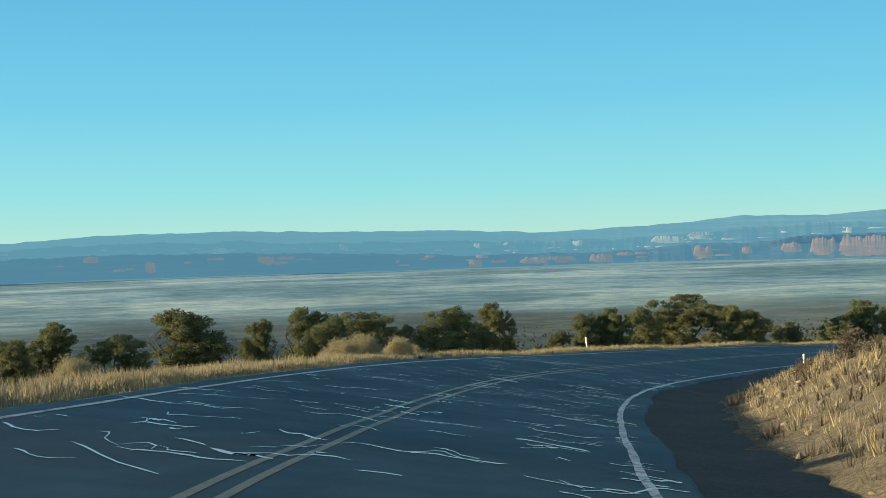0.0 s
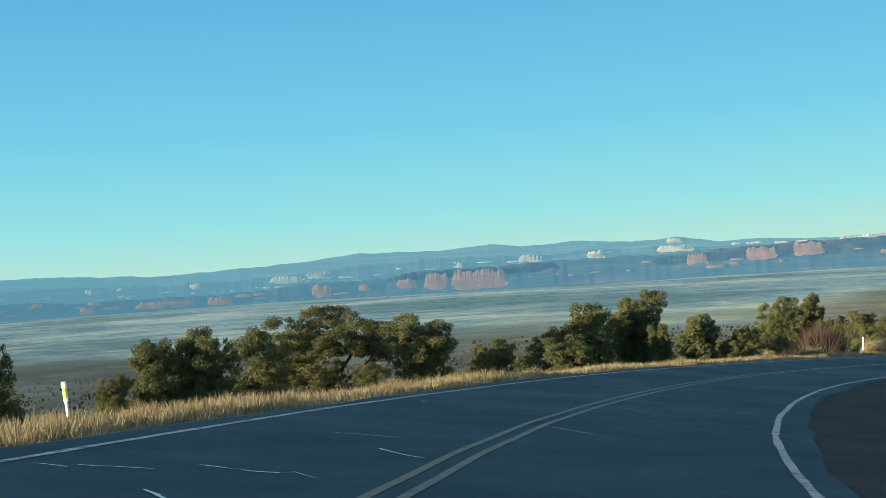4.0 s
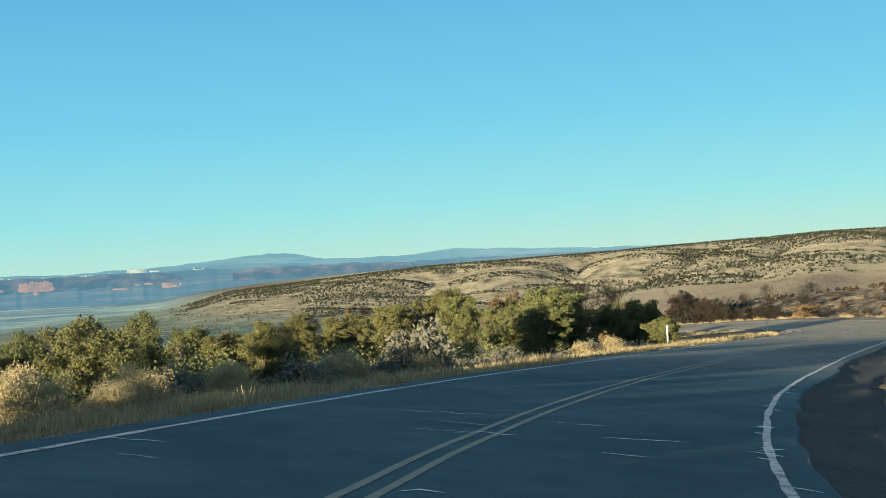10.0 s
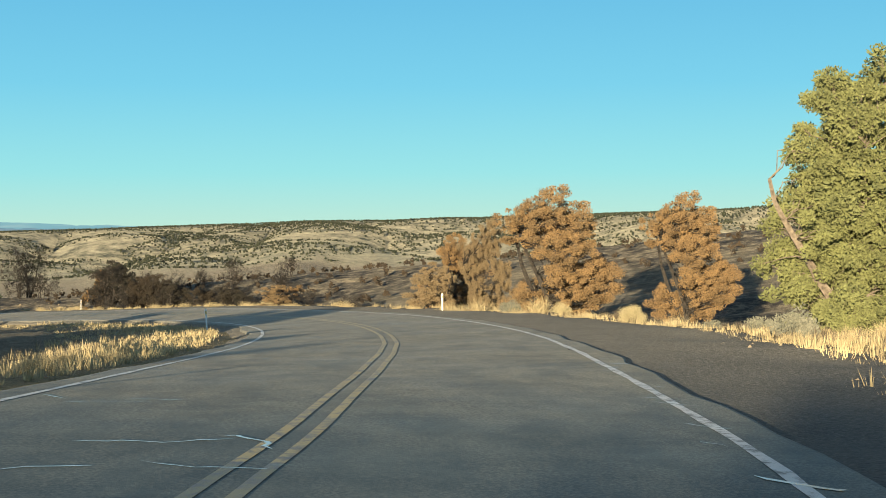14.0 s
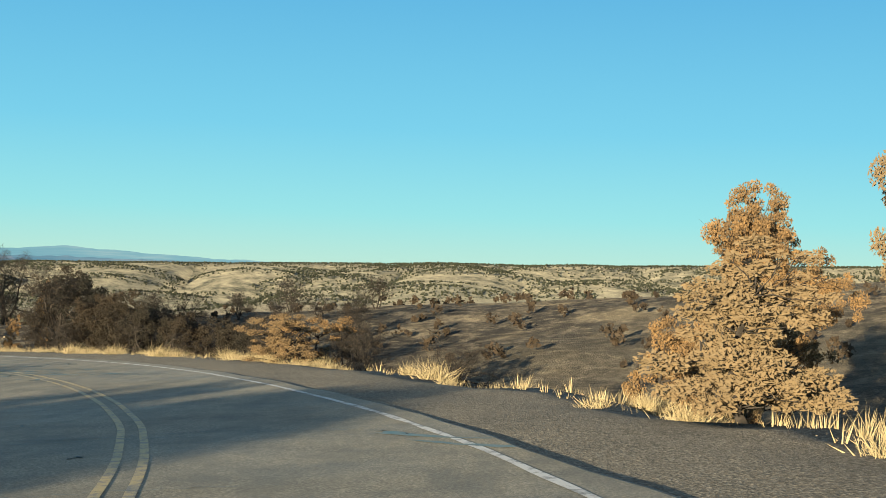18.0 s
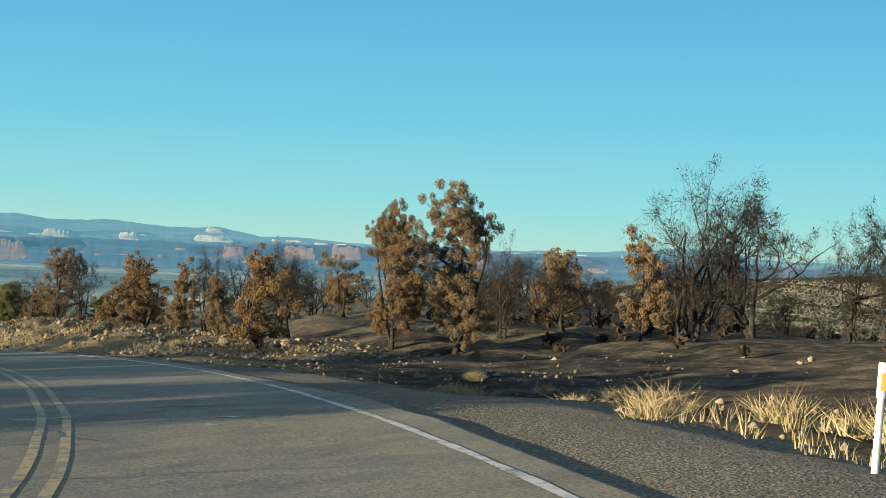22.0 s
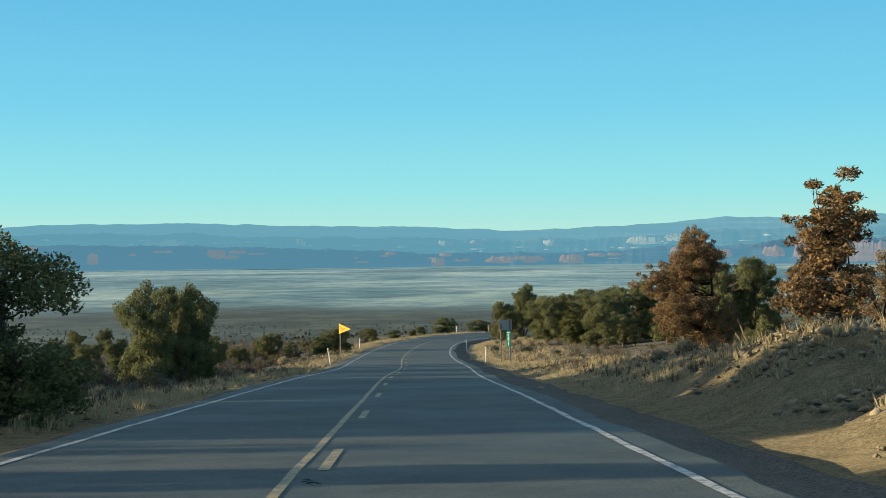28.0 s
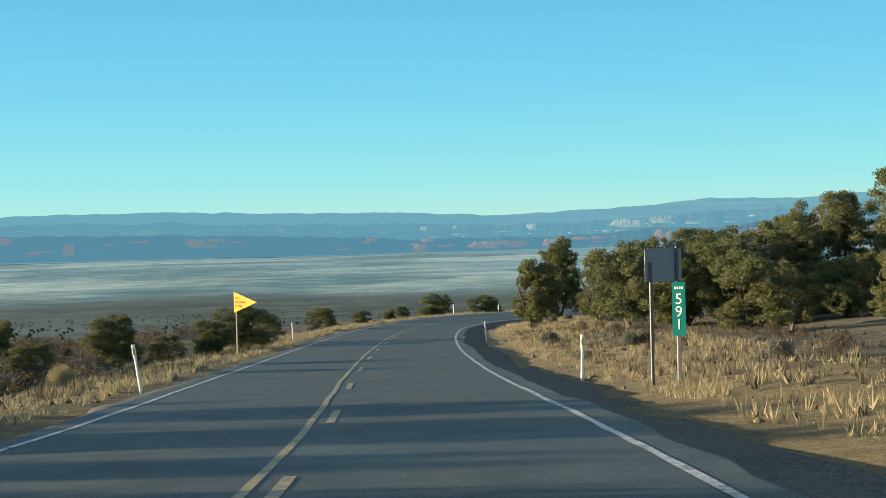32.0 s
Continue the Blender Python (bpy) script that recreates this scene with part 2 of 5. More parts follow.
    hazy_plain = n.mix(n.ramp(n.noise(0.0014, 6, 0.62), (0.44, 0.8), (0.52, 0.0)), hazy_plain, n.ramp(n.noise(0.012, 7, 0.75), (0.42, (0.040, 0.115, 0.155)), (0.60, (0.125, 0.215, 0.25))))
    hazy_plain = n.mix(1.0, hazy_plain, (0.88, 0.93, 0.89), "MULTIPLY")
    # juniper ground, with some of the haze's blue in its colour
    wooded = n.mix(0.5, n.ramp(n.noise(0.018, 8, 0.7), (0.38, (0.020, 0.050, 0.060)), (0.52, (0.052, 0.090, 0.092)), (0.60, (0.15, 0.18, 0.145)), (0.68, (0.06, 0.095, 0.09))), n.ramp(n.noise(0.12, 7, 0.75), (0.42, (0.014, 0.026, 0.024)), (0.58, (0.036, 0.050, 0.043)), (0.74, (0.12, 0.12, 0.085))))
    slope = n.ramp(n.noise(0.03, 9, 0.78), (0.38, (0.020, 0.024, 0.019)), (0.48, (0.085, 0.083, 0.064)), (0.64, (0.165, 0.156, 0.118)))
    near = n.mix(grass, soil, blond)
    near = n.mix(burn, near, ash)
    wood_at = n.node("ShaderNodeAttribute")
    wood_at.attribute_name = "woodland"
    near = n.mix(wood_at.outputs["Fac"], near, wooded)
    near = n.mix(far, near, hazy_plain)
    n.color(n.mix(ridge, near, slope))
    n.bump(n.noise(4, 9, 0.8), 1.0, 0.32)
    relief = next(q for q in n.t.nodes if q.type == "BUMP")
    n.link(n.ramp(far, (0.0, 1.0), (1.0, 0.15)), relief.inputs["Strength"])
    n.link(n.ramp(far, (0.0, 1.0), (1.0, 0.0)), n.b.inputs["Diffuse Roughness"])
    return n.mat


def leaf_material(name, dark, light, accent=None, amount=0.0):
    n = Nodes(name, 0.75, 0.2)
    c = n.ramp(n.island(), (0.0, dark), (1.0, light))
    c = n.mix(0.5, c, n.ramp(n.noise(1.1, 3, vec=n.local()), (0.35, dark), (0.65, light)))
    if accent:
        c = n.mix(n.ramp(n.rand(), (0.2, 0.0), (0.9, amount)), c, accent)
    n.color(c)
    return n.through_light(c, 0.24).mat


def wood_material(name, dark, light):
    n = Nodes(name, 0.9, 0.15)
    c = n.noise(7, 5, vec=n.local())
    n.color(n.ramp(c, (0.3, dark), (0.7, light)))
    return n.bump(c, 0.6, 0.03).mat


def rock_material(name, dark, light, scale=0.9):
    n = Nodes(name, 0.95, 0.1)
    c = n.noise(scale, 7, 0.65)
    n.color(n.mix(0.3, n.ramp(c, (0.3, dark), (0.7, light)), n.ramp(n.rand(), (0, dark), (1, light))))
    return n.bump(n.noise(scale * 6, 5), 0.6, 0.08 / scale).mat


def far_material(name, *stops, haze_glow=None, scale=0.012, stretch=(0.3, 0.3, 6)):
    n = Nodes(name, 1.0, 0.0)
    if haze_glow:                                  # distance haze, painted as an even blue glow
        n.b.inputs["Emission Color"].default_value = (*haze_glow, 1)
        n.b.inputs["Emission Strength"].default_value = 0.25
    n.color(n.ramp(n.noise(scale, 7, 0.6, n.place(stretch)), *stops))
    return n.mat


def plain_material(name, c, rough=0.5, spec=0.4, metal=0.0, grime=0.25):
    n = Nodes(name, rough, spec)
    n.b.inputs["Metallic"].default_value = metal
    n.color(n.mix(n.ramp(n.noise(6, 5, 0.7), (0.45, 0.0), (0.75, grime)), c, (0.12, 0.10, 0.08)))
    return n.mat


ASPHALT, GRAVEL, GROUND = asphalt_material(), gravel_material(), ground_material()
WHITE_PAINT = paint_material("white_road_paint", (0.27, 0.28, 0.28), 0.485)
YELLOW_FADED = paint_material("old_yellow_road_paint", (0.100, 0.094, 0.052), 0.455)
YELLOW_PAINT = paint_material("faded_yellow_road_paint", (0.20, 0.158, 0.066), 0.465)
# sealant, the sky's glint put into its pale colour
SEALANT = plain_material("pale_glint_sealant", (0.36, 0.36, 0.35), 0.25, 0.6, 0.0, 0.4)
TAR = plain_material("dark_tar", (0.016, 0.034, 0.048), 0.65, 0.25)
GREEN_LEAF = leaf_material("juniper_foliage", (0.034, 0.048, 0.022), (0.190, 0.212, 0.088), (0.13, 0.102, 0.036), 0.3)
BROWN_LEAF = leaf_material("scorched_foliage", (0.060, 0.045, 0.028), (0.245, 0.158, 0.072), (0.150, 0.120, 0.074), 0.8)
BLACK_LEAF = leaf_material("charred_foliage", (0.014, 0.013, 0.011), (0.060, 0.047, 0.034))
SINGED_LEAF = leaf_material("singed_foliage", (0.008, 0.009, 0.008), (0.034, 0.032, 0.025), (0.050, 0.034, 0.020), 0.4)
GRASS = leaf_material("dry_grass", (0.18, 0.150, 0.085), (0.45, 0.385, 0.23))
SAGE = leaf_material("grey_sage", (0.070, 0.078, 0.064), (0.20, 0.20, 0.155))
STRAW_BUSH = leaf_material("rabbitbrush_stems", (0.22, 0.195, 0.115), (0.42, 0.37, 0.22))
BARE_BUSH = leaf_material("bare_twigs", (0.055, 0.040, 0.033), (0.135, 0.095, 0.078))
BRUSH_LEAF = leaf_material("grey_brown_brush", (0.045, 0.038, 0.028), (0.15, 0.125, 0.088))
CHAR_TWIG = leaf_material("charred_twigs", (0.006, 0.006, 0.006), (0.022, 0.021, 0.020))
BARK = wood_material("grey_bark", (0.05, 0.042, 0.034), (0.17, 0.145, 0.115))
CHAR = wood_material("charred_bark", (0.008, 0.008, 0.008), (0.045, 0.040, 0.035))
DEAD = wood_material("bleached_wood", (0.14, 0.12, 0.095), (0.36, 0.31, 0.25))
ROCK = rock_material("limestone", (0.080, 0.068, 0.050), (0.27, 0.228, 0.16))
POST_WHITE = plain_material("white_plastic", (0.74, 0.74, 0.72), 0.45)
STEEL = plain_material("weathered_steel", (0.11, 0.115, 0.12), 0.55, 0.4, 0.3)
SIGN_YELLOW = plain_material("yellow_sign_sheeting", (0.80, 0.35, 0.012), 0.4, 0.5, 0.0, 0.1)
SIGN_GREEN = plain_material("green_sign_sheeting", (0.0, 0.17, 0.15), 0.4, 0.5, 0.0, 0.1)
SIGN_WHITE = plain_material("white_sign_sheeting", (0.78, 0.78, 0.76), 0.4, 0.5, 0.0, 0.05)
SIGN_BLACK = plain_material("black_sign_ink", (0.012, 0.012, 0.012), 0.5)
SIGN_BACK = plain_material("bare_aluminium", (0.26, 0.28, 0.30), 0.55, 0.5, 0.6)
REFLECTOR = plain_material("amber_reflector", (0.62, 0.40, 0.08), 0.25, 0.6)

# ---- the road's line ----
ROAD = [
    (-40.62, -87.12, 4.66), (-33.41, -64.09, 3.06), (-30.56, -43.01, 1.84), (-24.07, -24.86, 0.51), (-15.4, -7.4, -0.87), (-3.8, 8.33, -2.33),
    (9.84, 22.12, -3.65), (26.01, 34.03, -5.02), (44.49, 43.35, -6.53), (64.36, 49.37, -8.12), (85.1, 51.84, -9.4), (106.04, 51.27, -10.48),
    (126.33, 49.36, -11.36), (146.99, 48.49, -12.33), (168.08, 50.13, -13.36), (187.76, 54.5, -14.34), (205.19, 62.77, -15.2), (219.32, 75.18, -16.13),
    (230.31, 90.71, -17.03), (238.48, 108.54, -18.2), (244.6, 128.55, -19.64), (250.07, 148.84, -21.12), (255.59, 169.91, -22.65), (261.11, 191.17, -24.24),
    (266.71, 211.13, -25.74), (271.77, 231.12, -27.04), (277.19, 251.11, -28.18), (283.22, 271.1, -29.17), (290.23, 290.6, -30.07), (300.23, 309.1, -30.87),
    (315.23, 324.1, -31.67), (335.23, 335.1, -32.57),
]
BANK = [0.049, 0.059, 0.074, 0.11, 0.121, 0.108, 0.094, 0.085, 0.081, 0.1, 0.083, 0.05, 0.009, -0.028, -0.049, -0.056, -0.061, -0.047, -0.039, -0.028, -0.015, -0.01, -0.006, -0.004, -0.005, -0.002, -0.001, -0, 0.01, 0.03, 0.04, 0.04]


def spline(rows, steps):
    """Catmull-Rom through the rows."""
    p = np.array(rows, float)
    p = np.vstack([2 * p[0] - p[1], p, 2 * p[-1] - p[-2]])
    out = []
    for i in range(1, len(p) - 2):
        for u in np.arange(steps) / steps:
            a, b, c, d = p[i - 1: i + 3]
            out.append(0.5 * (2 * b + (c - a) * u + (2 * a - 5 * b + 4 * c - d) * u * u + (3 * b - a - 3 * c + d) * u ** 3))
    out.append(p[-2])
    return np.array(out)


LINE = spline([(*r, b) for r, b in zip(ROAD, BANK)], 14)
LXY, LZ, LB = LINE[:, :2], LINE[:, 2], LINE[:, 3]
LDIR = np.gradient(LXY, axis=0)
LDIR /= np.linalg.norm(LDIR, axis=1)[:, None]
LLEFT = np.stack([-LDIR[:, 1], LDIR[:, 0]], 1)
LS = np.r_[0, np.cumsum(np.linalg.norm(np.diff(LXY, axis=0), axis=1))]
TOTAL = float(LS[-1])
HALF = 4.05                                  # half of the paved width
# height of the verge 9 m and more off the road, against the road, along it
LEFT_S = [0, 45, 80, 130, 180, 220, 255, 300, 350, 400, 440, 480, 540, 700]
LEFT_H = [-0.7, -1.4, -1.85, -1.9, -1.8, -1.5, -1.0, -0.1, 0.2, 0.0, -0.5, -0.7, -0.8, -0.6]
RIGHT_S = [0, 45, 60, 85, 130, 180, 215, 240, 255, 275, 300, 330, 350, 370, 390, 405, 425, 450, 470, 490, 700]
RIGHT_H = [1.8, 2.0, 2.0, 1.4, 1.1, 1.2, 1.2, 0.8, 0.4, -0.5, -1.6, -1.8, -1.2, -0.5, 0.2, 0.9, 1.4, 1.4, 0.8, 0.4, 0.4]


def ease(a, b, v):
    u = np.clip((v - a) / (b - a), 0, 1)
    return u * u * (3 - 2 * u)


def waves(x, y, size, seed=0):
    """Cheap rolling relief, about -1 to 1."""
    out = 0
    for k in range(5):
        a = seed * 1.7 + k * 2.399
        f = 2 * math.pi / size * (1.0, 1.37, 1.9, 2.6, 3.3)[k]
        out = out + np.sin((x * math.cos(a) + y * math.sin(a)) * f + 1.3 * k + seed) * (0.5, 0.4, 0.3, 0.2, 0.15)[k]
    return out / 1.2


RIDGE_AZ = [-180, -140, -125, -104, -98, -92, -87, -82, -77, -70, -65, -61, -58]
RIDGE_EL = [1.6, 1.5, 1.3, 0.80, 0.66, 0.48, 0.46, 0.30, 0.14, 0.0, -0.33, -0.6, -1.0]


def country(x, y):
    """The open country, away from the road."""
    cx, cy = x - 140, y - 50
    r = np.hypot(cx, cy)
    az = np.degrees(np.arctan2(-cx, cy))
    z = np.where(y > 60, -10 - 0.075 * (y - 60) - 0.05 * np.clip(y - 200, 0, 400), -10 + 0.022 * (60 - y) * ease(420, 160, x))
    z = z - 34 * ease(235, 800, x) * ease(1300, 500, np.abs(y - 0)) + 6 * ease(60, -200, x) * ease(300, 0, y)
    z = z - 12 * ease(242, 330, x) * ease(150, 70, y) * ease(-1500, -700, y) + 3.5 * np.exp(-((x - 312) ** 2 + (y - 268) ** 2) / 1500)
    z = z - 4 * ease(95, 140, x) * ease(62, 85, y) * ease(200, 140, y) * ease(238, 205, x)
    z = z + waves(x, y, 140, 3) * (0.4 + 2.2 * ease(60, 400, r))
    z = -75 + np.log1p(np.exp(np.clip((z + 75) / 6, -50, 50))) * 6
    z = z + waves(x, y, 900, 5) * 1.2 * ease(500, 1500, r)
    top = -10 + 2900 * np.tan(np.radians(np.interp(az, RIDGE_AZ, RIDGE_EL)))
    south = np.where(az > 0, ease(115, 135, az), ease(-57, -62, az))
    gully = np.abs(waves(x, y, 620, 9)) ** 0.6
    w = ease(1750, 2850, r + (gully - 0.5) * 420) * south
    return z + (top - z) * w


def nearest(x, y):
    """For points near the road: how far along, how far to its left, the road's height there and its bank."""
    x, y = np.atleast_1d(x).astype(float), np.atleast_1d(y).astype(float)
    s, d, z, b = (np.empty(len(x)) for _ in range(4))
    for i in range(0, len(x), 4000):
        q = np.stack([x[i:i + 4000], y[i:i + 4000]], 1)
        j = ((q[:, None] - LXY[None]) ** 2).sum(2).argmin(1)
        off = q - LXY[j]
        along = (off * LDIR[j]).sum(1)
        sgn = (off * LLEFT[j]).sum(1)
        far = np.hypot(*off.T)
        d[i:i + 4000] = np.where(sgn >= 0, 1, -1) * np.where(np.abs(along) > 3, far, np.abs(sgn))
        s[i:i + 4000] = LS[j] + along
        z[i:i + 4000] = LZ[j] + along * np.interp(LS[j], LS, np.gradient(LZ, LS))
        b[i:i + 4000] = LB[j]
    return s, d, z, b


def height(x, y):
    """The ground's height at points x, y (arrays)."""
    x, y = np.atleast_1d(x).astype(float), np.atleast_1d(y).astype(float)
    z = country(x, y)
    close = (x > -130) & (x < 420) & (y > -150) & (y < 420)
    if close.any():
        s, d, zr, b = nearest(x[close], y[close])
        a = np.abs(d)
        verge = np.where(d > 0, np.interp(s, LEFT_S, LEFT_H), np.interp(s, RIGHT_S, RIGHT_H))
        edge = zr + b * np.clip(d, -HALF - 1, HALF + 1)
        rough = waves(x[close], y[close], 9, 2) * 0.16 + waves(x[close], y[close], 3.1, 6) * 0.05
        bank = ease(380, 390, s) * ease(452, 442, s)
        rough = rough * (1 + 1.9 * bank * (d < 0))
        near = edge - 0.10 - 0.05 * ease(HALF, HALF + 2, a) + verge * ease(HALF + np.where(d > 0, 2.0, np.where((s > 250) & (s < 360), 4.2, 1.4 + 0.9 * bank)), HALF + np.where(d > 0, 9.0, np.where((s > 250) & (s < 360), 8.5, 6.0 - 1.0 * bank)), a) + rough * ease(HALF + 1.2, HALF + 4, a)
        near = near + waves(x[close], y[close], 34, 4) * 0.5 * ease(12, 30, a)
        away = ease(14, 75, a)
        near = np.where(a < HALF + 0.9, near - 0.12, near)
        z[close] = near * (1 - away) + z[close] * away
    return z


def on_ground(x, y):
    return float(height([x], [y])[0])


def along(s, d, lift=0.0):
    """A place on the road: s metres along, d metres to the left of its middle."""
    i = np.interp(s, LS, np.arange(len(LS)))
    x, y = (np.interp(i, np.arange(len(LS)), LXY[:, k]) for k in (0, 1))
    lx, ly = (np.interp(i, np.arange(len(LS)), LLEFT[:, k]) for k in (0, 1))
    z = np.interp(s, LS, LZ) + np.interp(s, LS, LB) * d
    return x + lx * d, y + ly * d, z + lift


# ---- mesh helpers ----
def mesh(name, verts, faces, material=None, smooth=False):
    m = bpy.data.meshes.new(name)
    verts, faces = np.asarray(verts, dtype=np.float32), faces
    if isinstance(faces, np.ndarray):
        k = faces.shape[1]
        m.vertices.add(len(verts))
        m.vertices.foreach_set("co", verts.ravel())
        m.loops.add(faces.size)
        m.loops.foreach_set("vertex_index", faces.astype(np.int32).ravel())
        m.polygons.add(len(faces))
        m.polygons.foreach_set("loop_start", np.arange(0, faces.size, k, dtype=np.int32))
        m.polygons.foreach_set("loop_total", np.full(len(faces), k, dtype=np.int32))
    else:
        m.from_pydata(verts.tolist(), [], faces)
    m.update(calc_edges=True)
    m.validate()
    if smooth:
        m.polygons.foreach_set("use_smooth", np.ones(len(m.polygons), dtype=bool))
    if material:
        m.materials.append(material)
    return m


def thing(name, label, category, group="", kind=""):
    return tagged(new(name), label, category, group, kind)


def part(name, data, parent, label=""):
    ob = new(name, data)
    ob.parent = parent
    return tagged(ob, label)


class Build:
    """Collects quads and triangles of one mesh."""

    def __init__(self):
        self.v, self.f, self.n = [], [], 0

    def add(self, verts, faces):
        self.v.append(np.asarray(verts, float))
        self.f += [tuple(i + self.n for i in f) for f in faces]
        self.n += len(verts)
        return self

    def box(self, x0, x1, y0, y1, z0, z1, bevel=0.0):
        c = bevel
        ring = lambda e, z: [(x0 + e, y0 + e, z), (x1 - e, y0 + e, z), (x1 - e, y1 - e, z), (x0 + e, y1 - e, z)]
        rings = [ring(c, z0), ring(0, z0 + c), ring(0, z1 - c), ring(c, z1)] if c else [ring(0, z0), ring(0, z1)]
        k = len(rings)
        faces = [(3, 2, 1, 0), tuple(4 * (k - 1) + i for i in range(4))]
        for r in range(k - 1):
            faces += [(4 * r + i, 4 * r + (i + 1) % 4, 4 * r + 4 + (i + 1) % 4, 4 * r + 4 + i) for i in range(4)]
        return self.add([p for r in rings for p in r], faces)

    def tube(self, points, radii, sides=6):
        points = np.asarray(points, float)
        d = np.gradient(points, axis=0)
        d /= np.linalg.norm(d, axis=1)[:, None] + 1e-9
        ref = np.where(np.abs(d[:, 2:]) > 0.9, [[1.0, 0, 0]], [[0, 0, 1.0]])
        u = np.cross(d, ref)
        u /= np.linalg.norm(u, axis=1)[:, None] + 1e-9
        w = np.cross(d, u)
        ang = np.arange(sides) * 2 * math.pi / sides
        ring = points[:, None] + np.asarray(radii)[:, None, None] * (np.cos(ang)[None, :, None] * u[:, None] + np.sin(ang)[None, :, None] * w[:, None])
        k = len(points)
        faces = [(r * sides + i, r * sides + (i + 1) % sides, (r + 1) * sides + (i + 1) % sides, (r + 1) * sides + i) for r in range(k - 1) for i in range(sides)]
        faces += [tuple(range(sides))[::-1], tuple((k - 1) * sides + i for i in range(sides))]
        return self.add(ring.reshape(-1, 3), faces)

    def mesh(self, name, material, smooth=False):
        return mesh(name, np.vstack(self.v), self.f, material, smooth)


def ribbon(s, d0, d1, lift):
    """Quads of a strip of the road's surface between two offsets along s."""
    a, b = np.stack(along(s, d0, lift), 1), np.stack(along(s, d1, lift), 1)
    v = np.empty((2 * len(s), 3))
    v[0::2], v[1::2] = a, b
    i = np.arange(len(s) - 1) * 2
    return v, np.stack([i, i + 1, i + 3, i + 2], 1)


# ---- ground, road ----
def axis(lo, hi, step, end):
    mid = list(np.arange(lo, hi, step))
    up, dn, g = [mid[-1]], [lo], step
    while up[-1] < end:
        g *= 1.1
        up.append(up[-1] + g)
        dn.append(dn[-1] - g)
    return np.array(dn[:0:-1] + mid + up[1:])


def build_ground():
    gx, gy = axis(-75, 345, 1.7, 4950), axis(-75, 340, 1.7, 4950)
    X, Y = np.meshgrid(gx, gy, indexing="ij")
    x, y = X.ravel(), Y.ravel()
    z = height(x, y)
    a, b = len(gx), len(gy)
    i = (np.arange(a - 1)[:, None] * b + np.arange(b - 1)[None]).ravel()
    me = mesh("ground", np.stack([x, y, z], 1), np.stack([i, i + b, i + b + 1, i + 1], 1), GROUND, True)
    s, d, zr, bk = nearest(x, y)
    r = np.hypot(x - 140, y - 50)
    az = np.degrees(np.arctan2(-(x - 140), y - 50))
    ad = np.abs(d)
    verge = np.where(d > 0, ease(11, 6.5, ad), ease(16, 7, ad))
    # less blond on the right before 130 m: partly the bank's shade, as colour
    grass = verge * np.where((d < 0) & (s < 130), 0.3, 0.9) + 0.3 * ease(0.1, 0.8, waves(x, y, 23, 8)) * ease(60, 20, ad)
    right = (d < 0) * 1.0
    strip = ease(283, 300, s) * ease(408, 380, s) * right * ease(6.5, 9.5, ad)
    east = ease(195, 225, x) * ease(150, 105, y) * right + ease(-64, -72, az) * ease(-150, -135, az) * ease(120, 220, r)
    inner = (d > 0) * ease(150, 175, x) * ease(10, 25, ad) * 0.35
    burn = np.clip(np.maximum(np.maximum(strip, np.clip(east, 0, 1) * ease(6, 11, ad)), inner) * (0.86 + 0.3 * waves(x, y, 70, 11)), 0, 1) * ease(2300, 1700, r)
    burn = burn * np.where(right > 0, 1 - 0.85 * ease(378, 390, s) * ease(480, 440, s) * ease(20, 12, ad), 1)
    basin = ease(-62, -70, az) * ease(-160, -140, az) * ease(2100, 1700, r)
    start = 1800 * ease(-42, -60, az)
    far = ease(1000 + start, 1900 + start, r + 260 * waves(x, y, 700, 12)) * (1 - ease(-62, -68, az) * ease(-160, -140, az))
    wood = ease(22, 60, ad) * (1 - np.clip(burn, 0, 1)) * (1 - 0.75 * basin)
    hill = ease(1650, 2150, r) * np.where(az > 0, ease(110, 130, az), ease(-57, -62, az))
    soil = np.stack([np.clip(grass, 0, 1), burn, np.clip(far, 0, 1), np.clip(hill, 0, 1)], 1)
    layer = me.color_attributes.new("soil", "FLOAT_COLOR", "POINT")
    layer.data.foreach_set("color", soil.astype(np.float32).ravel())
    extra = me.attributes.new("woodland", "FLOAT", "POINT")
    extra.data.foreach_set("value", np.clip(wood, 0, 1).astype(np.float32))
    tagged(new("ground", me), "dry rocky ground with blond grass and burnt patches", "ground", kind="structure")


